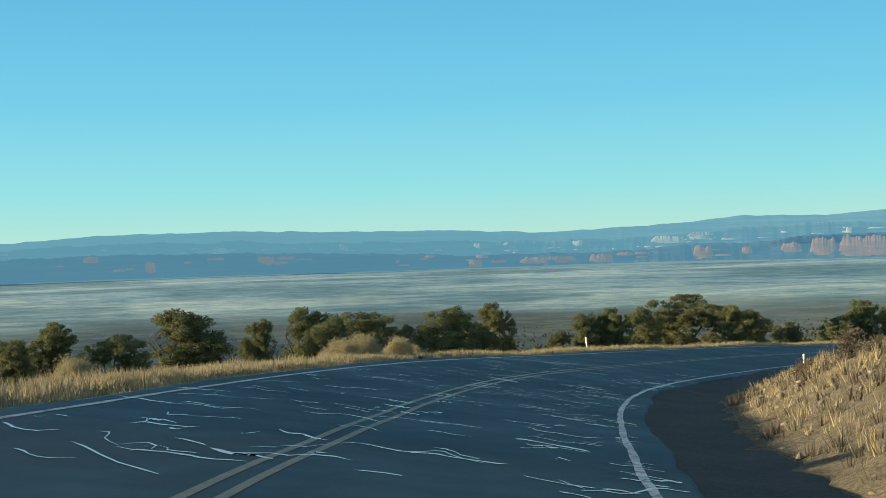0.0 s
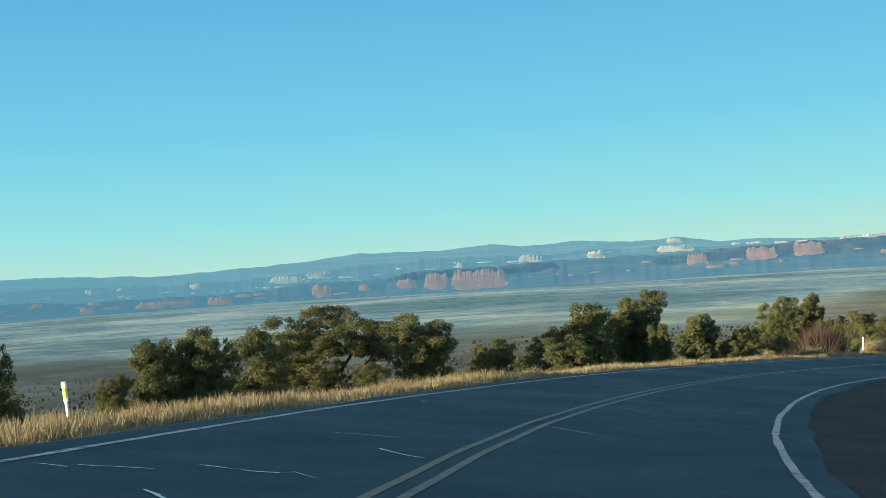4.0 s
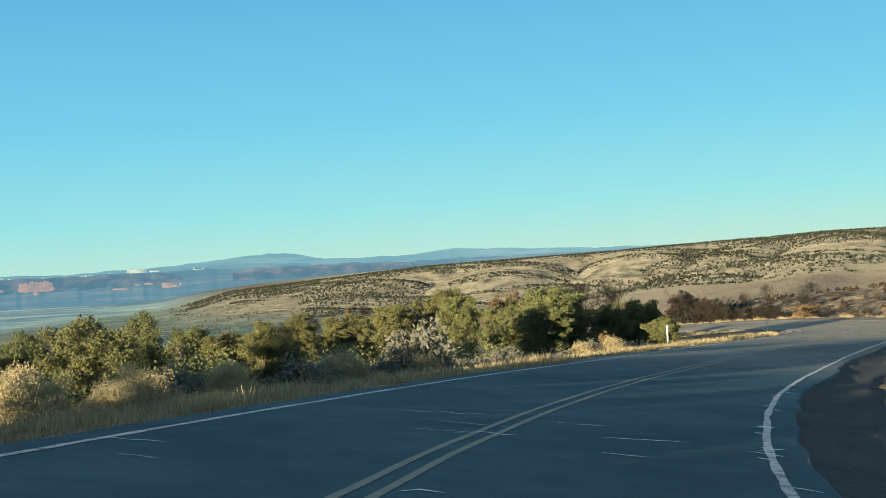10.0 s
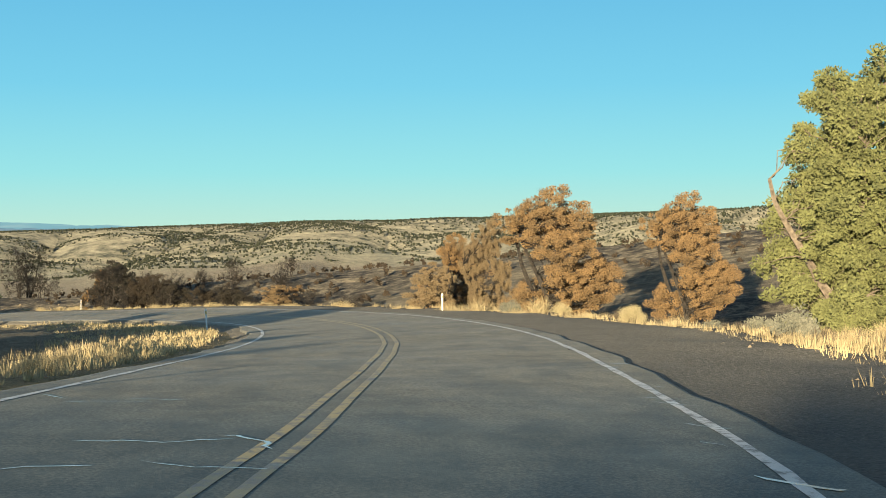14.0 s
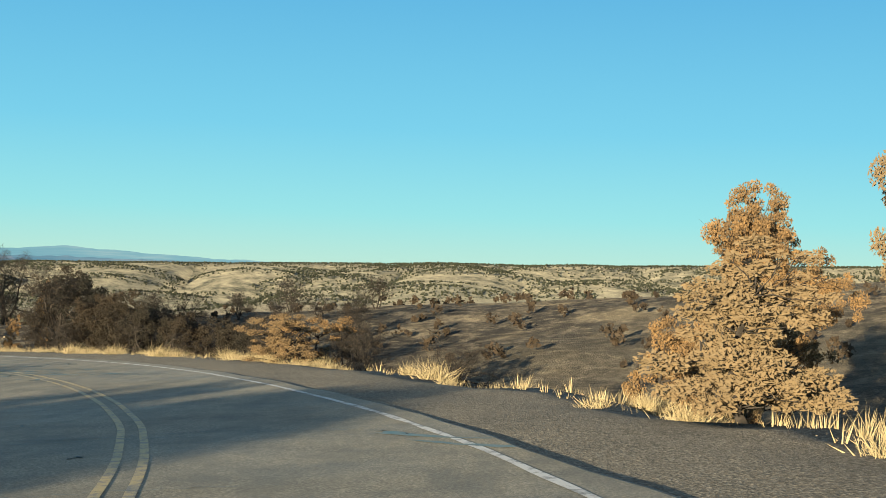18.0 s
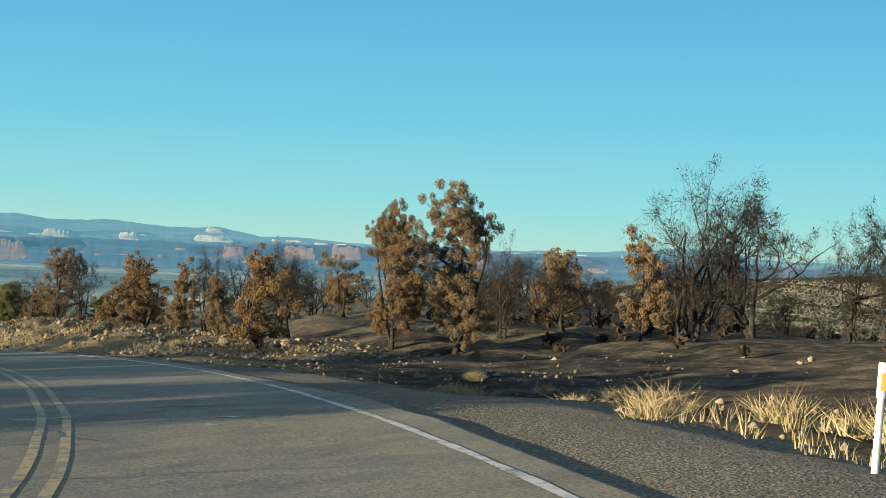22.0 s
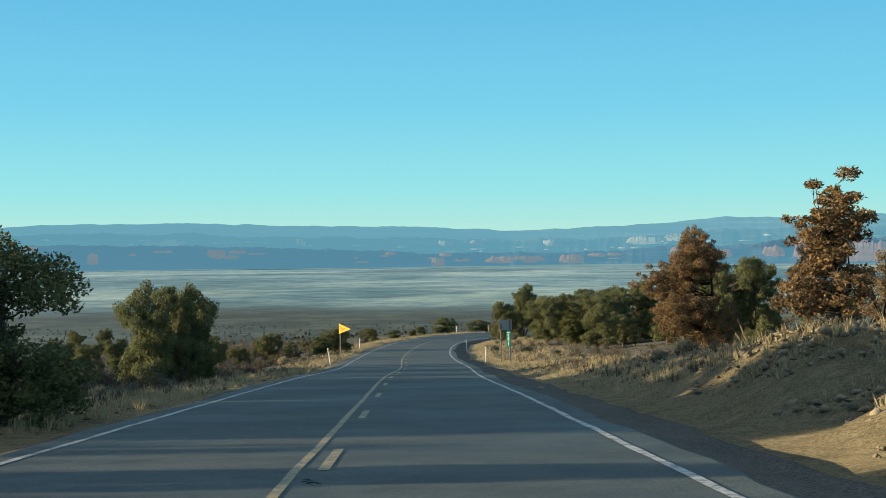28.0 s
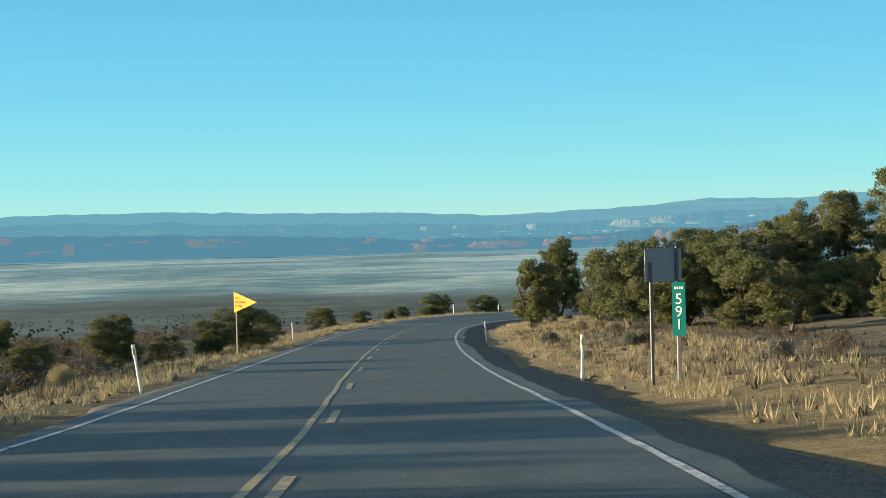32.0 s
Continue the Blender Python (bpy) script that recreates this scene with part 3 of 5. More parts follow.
def build_road():
    s = np.arange(0, TOTAL, 1.2)
    b = Build()
    ds = np.array([-HALF - 0.25, -HALF, -HALF + 0.02, -HALF + 0.06, -2, 0, 2, HALF - 0.06, HALF - 0.02, HALF, HALF + 0.25])
    lift = np.array([-0.30, -0.06, 0.0, 0.0, 0.0, 0.0, 0.0, 0.0, 0.0, -0.06, -0.30])
    wob = 0.10 * waves(s, s * 0, 3.7, 1) + 0.12 * waves(s, s * 0, 17, 4)
    cols = [np.stack(along(s, dd + (wob if abs(dd) > 3 else 0 * s), l), 1) for dd, l in zip(ds, lift)]
    v = np.stack(cols, 1).reshape(-1, 3)
    k = len(ds)
    i = (np.arange(len(s) - 1)[:, None] * k + np.arange(k - 1)[None]).ravel()
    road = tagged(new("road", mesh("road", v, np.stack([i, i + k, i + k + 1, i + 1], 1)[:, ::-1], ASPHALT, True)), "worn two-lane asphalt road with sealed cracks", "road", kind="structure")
    # low values paint shade, up the road and again beyond 365 m
    layer = road.data.attributes.new("age_shade", "FLOAT", "POINT")
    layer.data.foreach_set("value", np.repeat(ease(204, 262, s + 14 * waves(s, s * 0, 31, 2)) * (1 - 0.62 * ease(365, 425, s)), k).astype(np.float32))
    for side in (1, -1):
        w0 = HALF - 0.4
        w1 = HALF + (np.interp(s, [0, 225, 255, 330, 345, 357, 374, 700], [1.9, 1.9, 5.4, 4.6, 4.6, 3.4, 1.3, 1.0]) if side < 0 else np.interp(s, [0, 220, 700], [0.55, 0.6, 1.1])) + 0.25 * waves(s, s * 0, 13, 5)
        steps = np.array([0, 0.2, 0.36, 0.52, 0.7, 0.9, 1.0])
        cols = []
        for u in steps:
            dd = side * (w0 + (w1 - w0) * u)
            x, y, z = along(s, dd)
            g = height(x, y)
            zz = (z - 0.045) * (1 - u * u) + (g + 0.02) * u * u if u < 1 else g - 0.35
            zz = np.maximum(zz, g + 0.05) if u < 1 else zz
            zz = zz + 0.035 * waves(x, y, 1.6, 3) * (0 < u < 1)
            cols.append(np.stack([x, y, zz], 1))
        v = np.stack(cols, 1).reshape(-1, 3)
        k = len(steps)
        i = (np.arange(len(s) - 1)[:, None] * k + np.arange(k - 1)[None]).ravel()
        q = np.stack([i, i + k, i + k + 1, i + 1], 1)
        me = mesh("road_shoulder", v, q[:, ::-1] if side < 0 else q, GRAVEL, True)
        # low values give the gravel with shade in its colour
        layer = me.attributes.new("age_shade", "FLOAT", "POINT")
        layer.data.foreach_set("value", np.repeat(ease(236, 262, s) * (1 - 0.45 * ease(345, 385, s)), k).astype(np.float32))
        tagged(new("road_shoulder", me), "narrow dark gravel shoulder beside the asphalt", "shoulder", kind="structure")
    fine = np.arange(2, TOTAL - 2, 0.6)
    for side, name in ((1, "edge_line"), (-1, "edge_line")):
        wid = 0.054 + 0.014 * waves(fine, fine * 0, 2.3, side + 3)
        mid = (3.56 if side > 0 else -3.56) + 0.02 * waves(fine, fine * 0, 5.1, 7)
        part(name, mesh(name, *ribbon(fine, mid + wid, mid - wid, 0.006), WHITE_PAINT), road, "worn white edge line")
    for off, a0, a1, paint in ((0.14, 0, 243, YELLOW_FADED), (-0.14, 0, 243, YELLOW_FADED), (0.14, 242.5, 999, YELLOW_PAINT), (-0.14, 242.5, 395, YELLOW_PAINT)):
        stretch = fine[(fine >= a0) & (fine < a1)]
        mid = off + 0.015 * waves(stretch, stretch * 0, 6.0, 2)
        part("centre_line", mesh("centre_line", *ribbon(stretch, mid + 0.05, mid - 0.05, 0.006), paint), road, "faded yellow centre line")
    q = 398.0
    while q < TOTAL - 8:
        dash = np.linspace(q, q + 2.6, 6)
        part("centre_dash", mesh("centre_dash", *ribbon(dash, dash * 0 - 0.07, dash * 0 - 0.19, 0.006), YELLOW_PAINT), road, "faded yellow dash")
        q += 9.0
    return road


build_ground()
road = build_road()

# ---- the far side of the valley ----
CX, CY, EYE = 120.0, 75.0, -10.0


def polar(az, el, r):
    a = np.radians(az)
    return np.stack([CX - np.sin(a) * r, CY + np.cos(a) * r, EYE + r * np.tan(np.radians(el))], -1)


def rough_line(az, sizes, seed):
    out = 0 * az
    for k, (w, h) in enumerate(sizes):
        rng = np.random.default_rng(int(seed * 100) + k)
        out = out + h * (2 * np.interp(az / w * 2.2 + 400, np.arange(1200), rng.random(1200)) - 1)
    return out


def mesa(name, az0, az1, el_top, el_foot, r_top, r_foot, material, label, sizes, seed, rows=7, steep=0.5, carve=0.1):
    """A long scarp: a wall of the given top line, falling towards the valley."""
    az = np.arange(az1, az0, 0.045)
    top = el_top(az) + rough_line(az, sizes, seed)
    foot = el_foot(az) if callable(el_foot) else el_foot + 0 * az
    cols = []
    ribs = [carve * rough_line(az, ((1.6, 12), (0.5, 7), (0.16, 3)), seed + 5 + k) for k in range(3)]
    for u in np.linspace(0, 1, rows):
        bend = u ** steep
        el = foot + (top - foot) * bend
        r = r_foot + (r_top - r_foot) * u + (ribs[0] + ribs[1] * (1 - u) * 0.8 + ribs[2] * u * 0.8) * math.sin(math.pi * min(1, 0.15 + u * 0.8))
        cols.append(polar(az, el, r))
    cols.append(polar(az, top - 0.05, r_top + 60))
    v = np.stack(cols, 1).reshape(-1, 3)
    k = rows + 1
    i = (np.arange(len(az) - 1)[:, None] * k + np.arange(k - 1)[None]).ravel()
    tagged(new(name, mesh(name, v, np.stack([i, i + k, i + k + 1, i + 1], 1), material, True)), label, "mesa", kind="structure")


# haze painted into the scarps as blue emission, stronger farther off
HAZE_FAR = far_material("hazy_plateau", (0.35, (0.010, 0.016, 0.016)), (0.55, (0.022, 0.030, 0.028)), (0.7, (0.045, 0.048, 0.040)), haze_glow=(0.14, 0.35, 0.445))
HAZE_MID = far_material("hazy_terrace", (0.35, (0.010, 0.016, 0.016)), (0.55, (0.022, 0.028, 0.026)), (0.7, (0.055, 0.055, 0.044)), haze_glow=(0.115, 0.305, 0.40))
HAZE_NEAR = far_material("hazy_shaded_scarp", (0.35, (0.008, 0.012, 0.014)), (0.52, (0.018, 0.020, 0.020)), (0.7, (0.042, 0.034, 0.030)), haze_glow=(0.086, 0.235, 0.33))
# cliff rock, with the haze before it added as emission
RED_CLIFF = far_material("hazy_red_sandstone", (0.34, (0.05, 0.036, 0.030)), (0.48, (0.078, 0.042, 0.030)), (0.68, (0.132, 0.074, 0.052)), haze_glow=(0.15, 0.23, 0.28), scale=0.02, stretch=(1, 1, 2.5))
WHITE_CLIFF = far_material("hazy_pale_sandstone", (0.34, (0.05, 0.049, 0.042)), (0.46, (0.14, 0.130, 0.098)), (0.66, (0.25, 0.23, 0.165)), haze_glow=(0.10, 0.27, 0.36), scale=0.02, stretch=(1, 1, 2.5))

SKY_AZ = [-88, -82, -78, -74, -72, -70, -68, -66, -64.7, -63.6, -61, -59, -57, -55, -52.5, -50, -47, -44.8, -43, -41, -38.5, -36.2, -35, -32.5, -29, -27, -23, -20.4, -16, -12, -6, 0, 2, 10, 30]
SKY_EL = [0.2, 0.28, 0.38, 0.57, 0.73, 0.57, 0.53, 0.58, 0.88, 0.97, 0.78, 0.62, 0.58, 0.52, 0.62, 0.55, 0.70, 0.72, 1.02, 0.92, 1.12, 1.02, 1.19, 1.08, 1.17, 0.96, 0.78, 0.69, 0.88, 0.96, 1.12, 1.08, 0.90, 0.7, 0.6]
FRONT_AZ = [-80, -66, -61, -52, -49, -46, -43, -39, -36, -31.5, -29, -27, -24, -17, -12, -7, -0.2, 2, 10, 30]
FRONT_EL = [0.15, 0.34, 0.40, 0.48, 0.50, 0.44, 0.30, 0.34, 0.26, 0.22, -0.02, -0.02, -0.22, -0.26, -0.02, 0.14, 0.26, 0.17, 0.1, 0.0]

mesa("far_plateau", 30, -88, lambda a: np.interp(a, SKY_AZ, SKY_EL), -0.6, 4690, 4630, HAZE_FAR, "long forested plateau on the skyline, blue haze in its colour", ((1.3, 0.03), (0.5, 0.012)), 1)
mesa("middle_terrace", 30, -64, lambda a: 0.58 * np.interp(a, SKY_AZ, SKY_EL) + 0.42 * np.interp(a, FRONT_AZ, FRONT_EL) - 0.05, -0.8, 4550, 4500, HAZE_MID, "wooded terrace below the plateau, blue haze in its colour", ((2.1, 0.10), (0.6, 0.035), (0.2, 0.015)), 4, rows=9, carve=0.35)
mesa("front_scarp", 30, -80, lambda a: np.interp(a, FRONT_AZ, FRONT_EL), -1.05, 4440, 4370, HAZE_NEAR, "long shaded scarp above the valley floor, blue haze in its colour", ((1.7, 0.05), (0.5, 0.03), (0.2, 0.015)), 9, rows=11, steep=0.8, carve=0.55)


def hold(seed, n, step):
    """Broken noise along a cliff's edge, 0 to 1."""
    rng = np.random.default_rng(seed)
    u = np.arange(n) / step
    out = np.interp(u, np.arange(n + 2), rng.random(n + 2)) * 0.6 + np.interp(u * 3.1, np.arange(4 * n + 4), rng.random(4 * n + 4)) * 0.4
    return out


TIERS = {"front": (4370, 70, -1.05, FRONT_AZ, FRONT_EL, 0.8), "middle": (4500, 50, -0.8, None, None, 0.5), "sky": (4630, 60, -0.6, SKY_AZ, SKY_EL, 0.5)}


def scarp_depth(tier, az, el):
    """How far off the scarp of a tier lies at a height."""
    r0, deep, foot, axs, els, steep = TIERS[tier]
    if axs is None:
        top = 0.58 * np.interp(az, SKY_AZ, SKY_EL) + 0.42 * np.interp(az, FRONT_AZ, FRONT_EL) - 0.05
    else:
        top = np.interp(az, axs, els)
    return r0 + deep * np.clip((el - foot) / np.maximum(top - foot, 0.1), 0, 1) ** (1 / steep)


def cliff(az, wide, el0, el1, red=True):
    """One sunlit cliff face of many buttresses, growing out of its scarp."""
    seed = int(abs(az) * 100) + int(red)
    tier = "front" if red else ("middle" if el1 < 0.75 else "sky")
    n = max(14, int(wide / 0.022))
    a = np.linspace(az - wide / 2, az + wide / 2, n)
    u = np.linspace(-1, 1, n)
    tall = (el1 - el0) * np.clip(1.25 - np.abs(u) ** 6 * 1.24, 0.02, 1) * (0.60 + 0.42 * hold(seed, n, 8.0))
    low = el0 - (el1 - el0) * 0.10 * hold(seed + 1, n, 9.0)
    r = scarp_depth(tier, az, el0) - 10
    jut = 1.6 * hold(seed + 2, n, 9.0) + 6 * u ** 2
    cols = []
    for h, back in ((-0.30, -1.5), (0.0, 0.0), (0.35, 1.0), (0.52, 2.0), (0.58, 4.0), (1.0, 5.0)):
        cols.append(polar(a, low + tall * h, r + back + jut * (0.3 if h < 0 else 1)))
    cols.append(polar(a, low + tall, scarp_depth(tier, az, el1) + 8 + 0 * a))
    v = np.stack(cols, 1).reshape(-1, 3)
    k = len(cols)
    i = (np.arange(n - 1)[:, None] * k + np.arange(k - 1)[None]).ravel()
    name = "red_cliff" if red else "pale_cliff"
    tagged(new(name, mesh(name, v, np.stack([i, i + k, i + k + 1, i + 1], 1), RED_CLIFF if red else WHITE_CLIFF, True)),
           "red sandstone cliff in low sun, haze glow added to its colour" if red else "pale sandstone cliff in low sun, haze glow added to its colour", "cliff", "cliffs across the valley", "structure")


for row in ((-7.62, 0.84, -0.37, 0.11), (-17.0, 0.61, -0.70, -0.36), (-20.3, 2.7, -0.62, -0.36), (-22.65, 1.1, -0.63, -0.29),
            (-27.15, 0.86, -0.52, -0.02), (-29.05, 0.46, -0.43, -0.1), (-30.95, 0.9, -0.4, 0.0), (-0.1, 0.68, 0.0, 0.26),
            (-2.6, 0.46, -0.45, -0.04), (-32.3, 1.13, -0.5, 0.22), (-34.2, 2.66, -0.51, 0.26), (-43.9, 0.98, -0.17, 0.3),
            (-46.65, 1.4, -0.05, 0.46), (-48.65, 1.4, 0.02, 0.55), (-53.8, 1.6, 0.0, 0.4)):
    cliff(*row)
for row in ((-5.43, 1.9, 0.16, 0.37), (-11.1, 0.49, 0.2, 0.49), (-17.3, 0.7, 0.11, 0.34), (-18.6, 0.6, 0.11, 0.33), (-21.8, 0.85, 0.08, 0.33),
            (-25.8, 1.8, 0.13, 0.42), (-27.1, 1.3, 0.25, 0.54), (-36.6, 1.2, 0.3, 0.7), (-39.5, 0.85, 0.37, 0.7), (-33.45, 0.4, 0.16, 0.57),
            (-43.0, 1.7, 0.45, 0.70), (-43.0, 0.74, 0.81, 1.02), (-51.3, 2.9, 0.35, 0.66), (-56.3, 1.5, 0.22, 0.54), (-58.0, 1.0, 0.38, 0.66), (-60.6, 0.6, 0.2, 0.6)):
    cliff(*row, red=False)

# the bands get painted haze as well, through their emission
BAND = far_material("hazy_weathered_sandstone", (0.36, (0.010, 0.013, 0.014)), (0.5, (0.018, 0.017, 0.017)), (0.68, (0.046, 0.036, 0.031)), haze_glow=(0.058, 0.18, 0.27), scale=0.016, stretch=(1, 1, 2.5))
for az0, az1, up in ((-30, -38, 0.04), (-42, -60, 0.03), (-62, -70, 0.03), (-14, -24, 0.22)):
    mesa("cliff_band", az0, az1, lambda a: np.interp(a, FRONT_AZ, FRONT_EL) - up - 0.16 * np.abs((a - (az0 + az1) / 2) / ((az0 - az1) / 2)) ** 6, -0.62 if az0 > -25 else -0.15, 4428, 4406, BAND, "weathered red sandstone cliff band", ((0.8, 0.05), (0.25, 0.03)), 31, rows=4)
CHIP = random.Random(21)
for _ in range(110):
    az = CHIP.uniform(-60, 6)
    base = float(np.interp(az, FRONT_AZ, FRONT_EL))
    if CHIP.random() < 0.45:
        e = CHIP.uniform(-0.5, -0.05) + base * 0.5
        cliff(az, CHIP.uniform(0.15, 0.9), e - CHIP.uniform(0.05, 0.15), e)
    else:
        e = min(base + CHIP.uniform(0.08, 0.30), float(np.interp(az, SKY_AZ, SKY_EL)) - 0.10)
        cliff(az, CHIP.uniform(0.10, 0.8), e - CHIP.uniform(0.035, 0.09), e, False)

for az0, az1, e0, e1 in ((-4, -25, -1.16, -1.0), (4, -5, -1.05, -0.92), (-24, -62, -1.30, -1.03), (-9, -20, -1.42, -1.33)):
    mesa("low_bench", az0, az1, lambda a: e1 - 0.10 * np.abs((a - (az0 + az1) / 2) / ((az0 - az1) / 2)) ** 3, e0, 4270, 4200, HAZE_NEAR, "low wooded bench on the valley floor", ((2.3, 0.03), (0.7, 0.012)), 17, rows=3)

# flats: part of their brightness is haze painted as emission
PALE_FLAT = far_material("pale_flat", (0.35, (0.02, 0.02, 0.015)), (0.6, (0.055, 0.052, 0.036)), haze_glow=(0.15, 0.29, 0.32), scale=0.01, stretch=(0.5, 0.5, 3))
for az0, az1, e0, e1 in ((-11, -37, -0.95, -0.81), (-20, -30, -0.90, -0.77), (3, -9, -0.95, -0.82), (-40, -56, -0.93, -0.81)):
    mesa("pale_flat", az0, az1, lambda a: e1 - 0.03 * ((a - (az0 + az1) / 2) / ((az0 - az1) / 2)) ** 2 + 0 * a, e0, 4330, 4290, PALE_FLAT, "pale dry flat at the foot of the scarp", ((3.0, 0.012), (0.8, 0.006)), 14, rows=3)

# ---- plants ----
def leaves(centres, radii, count, size, rng, flat=0.75, long=1.6):
    """Small leaf sprays in clumps round the centres: quads with random turns."""
    c = np.repeat(np.asarray(centres, float), count, 0)
    r = np.repeat(np.asarray(radii, float), count)[:, None]
    n = len(c)
    off = rng.normal(size=(n, 3))
    off /= np.linalg.norm(off, axis=1)[:, None]
    off *= rng.random((n, 1)) ** 0.45
    off[:, 2] *= flat
    p = c + off * r
    u = rng.normal(size=(n, 3)) + off * 0.8 + [0, 0, 0.35]
    u /= np.linalg.norm(u, axis=1)[:, None]
    w = np.cross(u, rng.normal(size=(n, 3)))
    w /= np.linalg.norm(w, axis=1)[:, None]
    s = size * (0.6 + 0.8 * rng.random((n, 1)))
    a, b = u * s * long * 0.5, w * s * 0.5
    v = np.stack([p - a - b * 0.4, p + b - a * 0.1, p + a, p - b], 1).reshape(-1, 3)
    return v, np.arange(4 * n).reshape(-1, 4)


def limbs(b, rng, base, way, length, radius, depth, tips, bend=0.35, split=3, sides=5, up=0.15):
    """A limb that bends, tapers and splits; collects the places of its tips."""
    k = 5
    pts, d = [np.array(base, float)], np.array(way, float) / np.linalg.norm(way)
    for _ in range(k - 1):
        d = d + rng.normal(size=3) * bend * 0.5 + [0, 0, up * 0.4]
        d /= np.linalg.norm(d)
        pts.append(pts[-1] + d * length / (k - 1))
    rad = np.linspace(radius, radius * (0.5 if depth else 0.1), k)
    b.tube(pts, rad, sides)
    if depth == 0:
        tips.append((pts[-1], length))
        tips.append((pts[-3], length))
        return
    for j in range(split):
        at = pts[-1] if j == 0 else pts[rng.integers(2, k)]
        side = d * (0.9 if j == 0 else 0.5) + rng.normal(size=3) * 0.75
        limbs(b, rng, at, side, length * rng.uniform(0.55, 0.8), radius * 0.5, depth - 1, tips, bend, split, max(3, sides - 1), up)


def tree_meshes(seed, tall, wide, leaf_mat, bark_mat, clumps, per, size, low=0.12, kind="round", puff=1.0):
    """The trunk and crown of a tree: crooked stems, a limb to each clump of foliage, gaps between the clumps."""
    rng = np.random.default_rng(seed)
    b, spine = Build(), []
    stems = 1 if kind == "tall" else int(rng.integers(2, 4))
    rr = 0.085 * wide / 1.5
    for _ in range(stems):
        d = np.array([rng.normal() * 0.28, rng.normal() * 0.28, 1.0]) * ([0.3, 0.3, 1] if kind == "tall" else 1)
        d /= np.linalg.norm(d)
        pts, n = [np.array([rng.normal() * 0.08, rng.normal() * 0.08, -0.25])], 8
        for _ in range(n):
            d = d + rng.normal(size=3) * [0.16, 0.16, 0.05] + [0, 0, 0.10]
            d /= np.linalg.norm(d)
            pts.append(pts[-1] + d * tall * 0.74 / n)
        b.tube(pts, np.linspace(rr, rr * 0.3, n + 1), 7)
        spine += pts[1:]
    spine = np.array(spine)
    lobes = [(rng.normal() * wide * 0.36, rng.normal() * wide * 0.36, tall * rng.uniform(0.48, 0.80), wide * rng.uniform(0.34, 0.58)) for _ in range(5)]
    lobes += [(math.cos(q) * wide * 0.5, math.sin(q) * wide * 0.5, tall * rng.uniform(0.14, 0.42), wide * rng.uniform(0.32, 0.52)) for q in rng.random(6) * 6.28]
    lobes.append((rng.normal() * wide * 0.14, rng.normal() * wide * 0.14, tall * 0.80, wide * 0.40))
    centres, radii, unit = [], [], math.sqrt(wide / 1.5) * puff
    for _ in range(clumps * 14):
        if len(centres) >= clumps:
            break
        lx, ly, lz, lr = lobes[rng.integers(len(lobes))]
        q = rng.normal(size=3)
        q *= rng.uniform(0.35, 1.08) / np.linalg.norm(q)
        p = np.array([lx + q[0] * lr, ly + q[1] * lr, lz + q[2] * lr * (1.25 if kind == "tall" else 0.95)])
        p[2] = min(max(p[2], low * tall), tall * 0.97)
        r = unit * rng.uniform(0.17, 0.46)
        if any((p - c) @ (p - c) < (0.62 * (r + h)) ** 2 for c, h in zip(centres, radii)):
            continue
        centres.append(p)
        radii.append(r)
    for p, r in zip(centres, radii):
        drop = spine - p
        near = spine[np.argmin((drop ** 2).sum(1) + 3.0 * np.clip(drop[:, 2] + 0.25, 0, None) ** 2)]
        thick = rr * (0.13 + 0.09 * r / unit) * (0.6 if tall > 6 else 1.0)
        bow = [near * (1 - u) + p * u + rng.normal(size=3) * 0.07 * np.linalg.norm(p - near) * math.sin(math.pi * u) + [0, 0, 0.25 * r * math.sin(math.pi * u)] for u in (0, 0.25, 0.5, 0.75, 1)]
        b.tube(bow, thick * np.linspace(1.3, 0.25, 5), 4)
        for _ in range(3):
            tip = p + rng.normal(size=3) * r * 0.6
            b.tube([bow[3], tip], [thick * 0.4, thick * 0.1], 3)
    trunk = b.mesh("trunk", bark_mat, True)
    count = np.maximum(12, (per * (np.array(radii) / (0.32 * unit)) ** 2).astype(int))
    v, f = leaves(np.repeat(centres, count, 0), np.repeat(radii, count), 1, size, rng, 0.78, 2.2)
    return trunk, mesh("crown", v, f, leaf_mat)


def bare_tree_meshes(seed, tall, wide, leaf_mat, per):
    """A burnt tree: black stems and twigs with a few scorched sprays."""
    rng = np.random.default_rng(seed)
    b, tips = Build(), []
    for _ in range(rng.integers(2, 5)):
        way = (rng.normal() * 0.45, rng.normal() * 0.45, 1.0)
        limbs(b, rng, (rng.normal() * 0.12, rng.normal() * 0.12, -0.2), way, tall * 0.42, 0.095, 4, tips, bend=0.42, split=3, sides=6, up=0.2)
    trunk = b.mesh("trunk", CHAR, True)
    pick = [t for i, t in enumerate(tips) if i % 3 == 0]
    v, f = leaves([p for p, _ in pick], [0.15] * len(pick), per, 0.040, rng)
    w, g = leaves([p for p, _ in tips], [0.24] * len(tips), 11, 0.009, rng, 0.9, 26.0)
    crown = mesh("crown", np.vstack([w, v]), np.vstack([g, f + len(w)]), CHAR_TWIG)
    crown.materials.append(leaf_mat)
    crown.polygons.foreach_set("material_index", np.r_[np.zeros(len(g)), np.ones(len(f))].astype(np.int32))
    return trunk, crown


def make_tree(name, label, group, meshes):
    t = thing(name, label, "tree", group)
    part("trunk", meshes[0], t)
    part("crown", meshes[1], t)
    return t


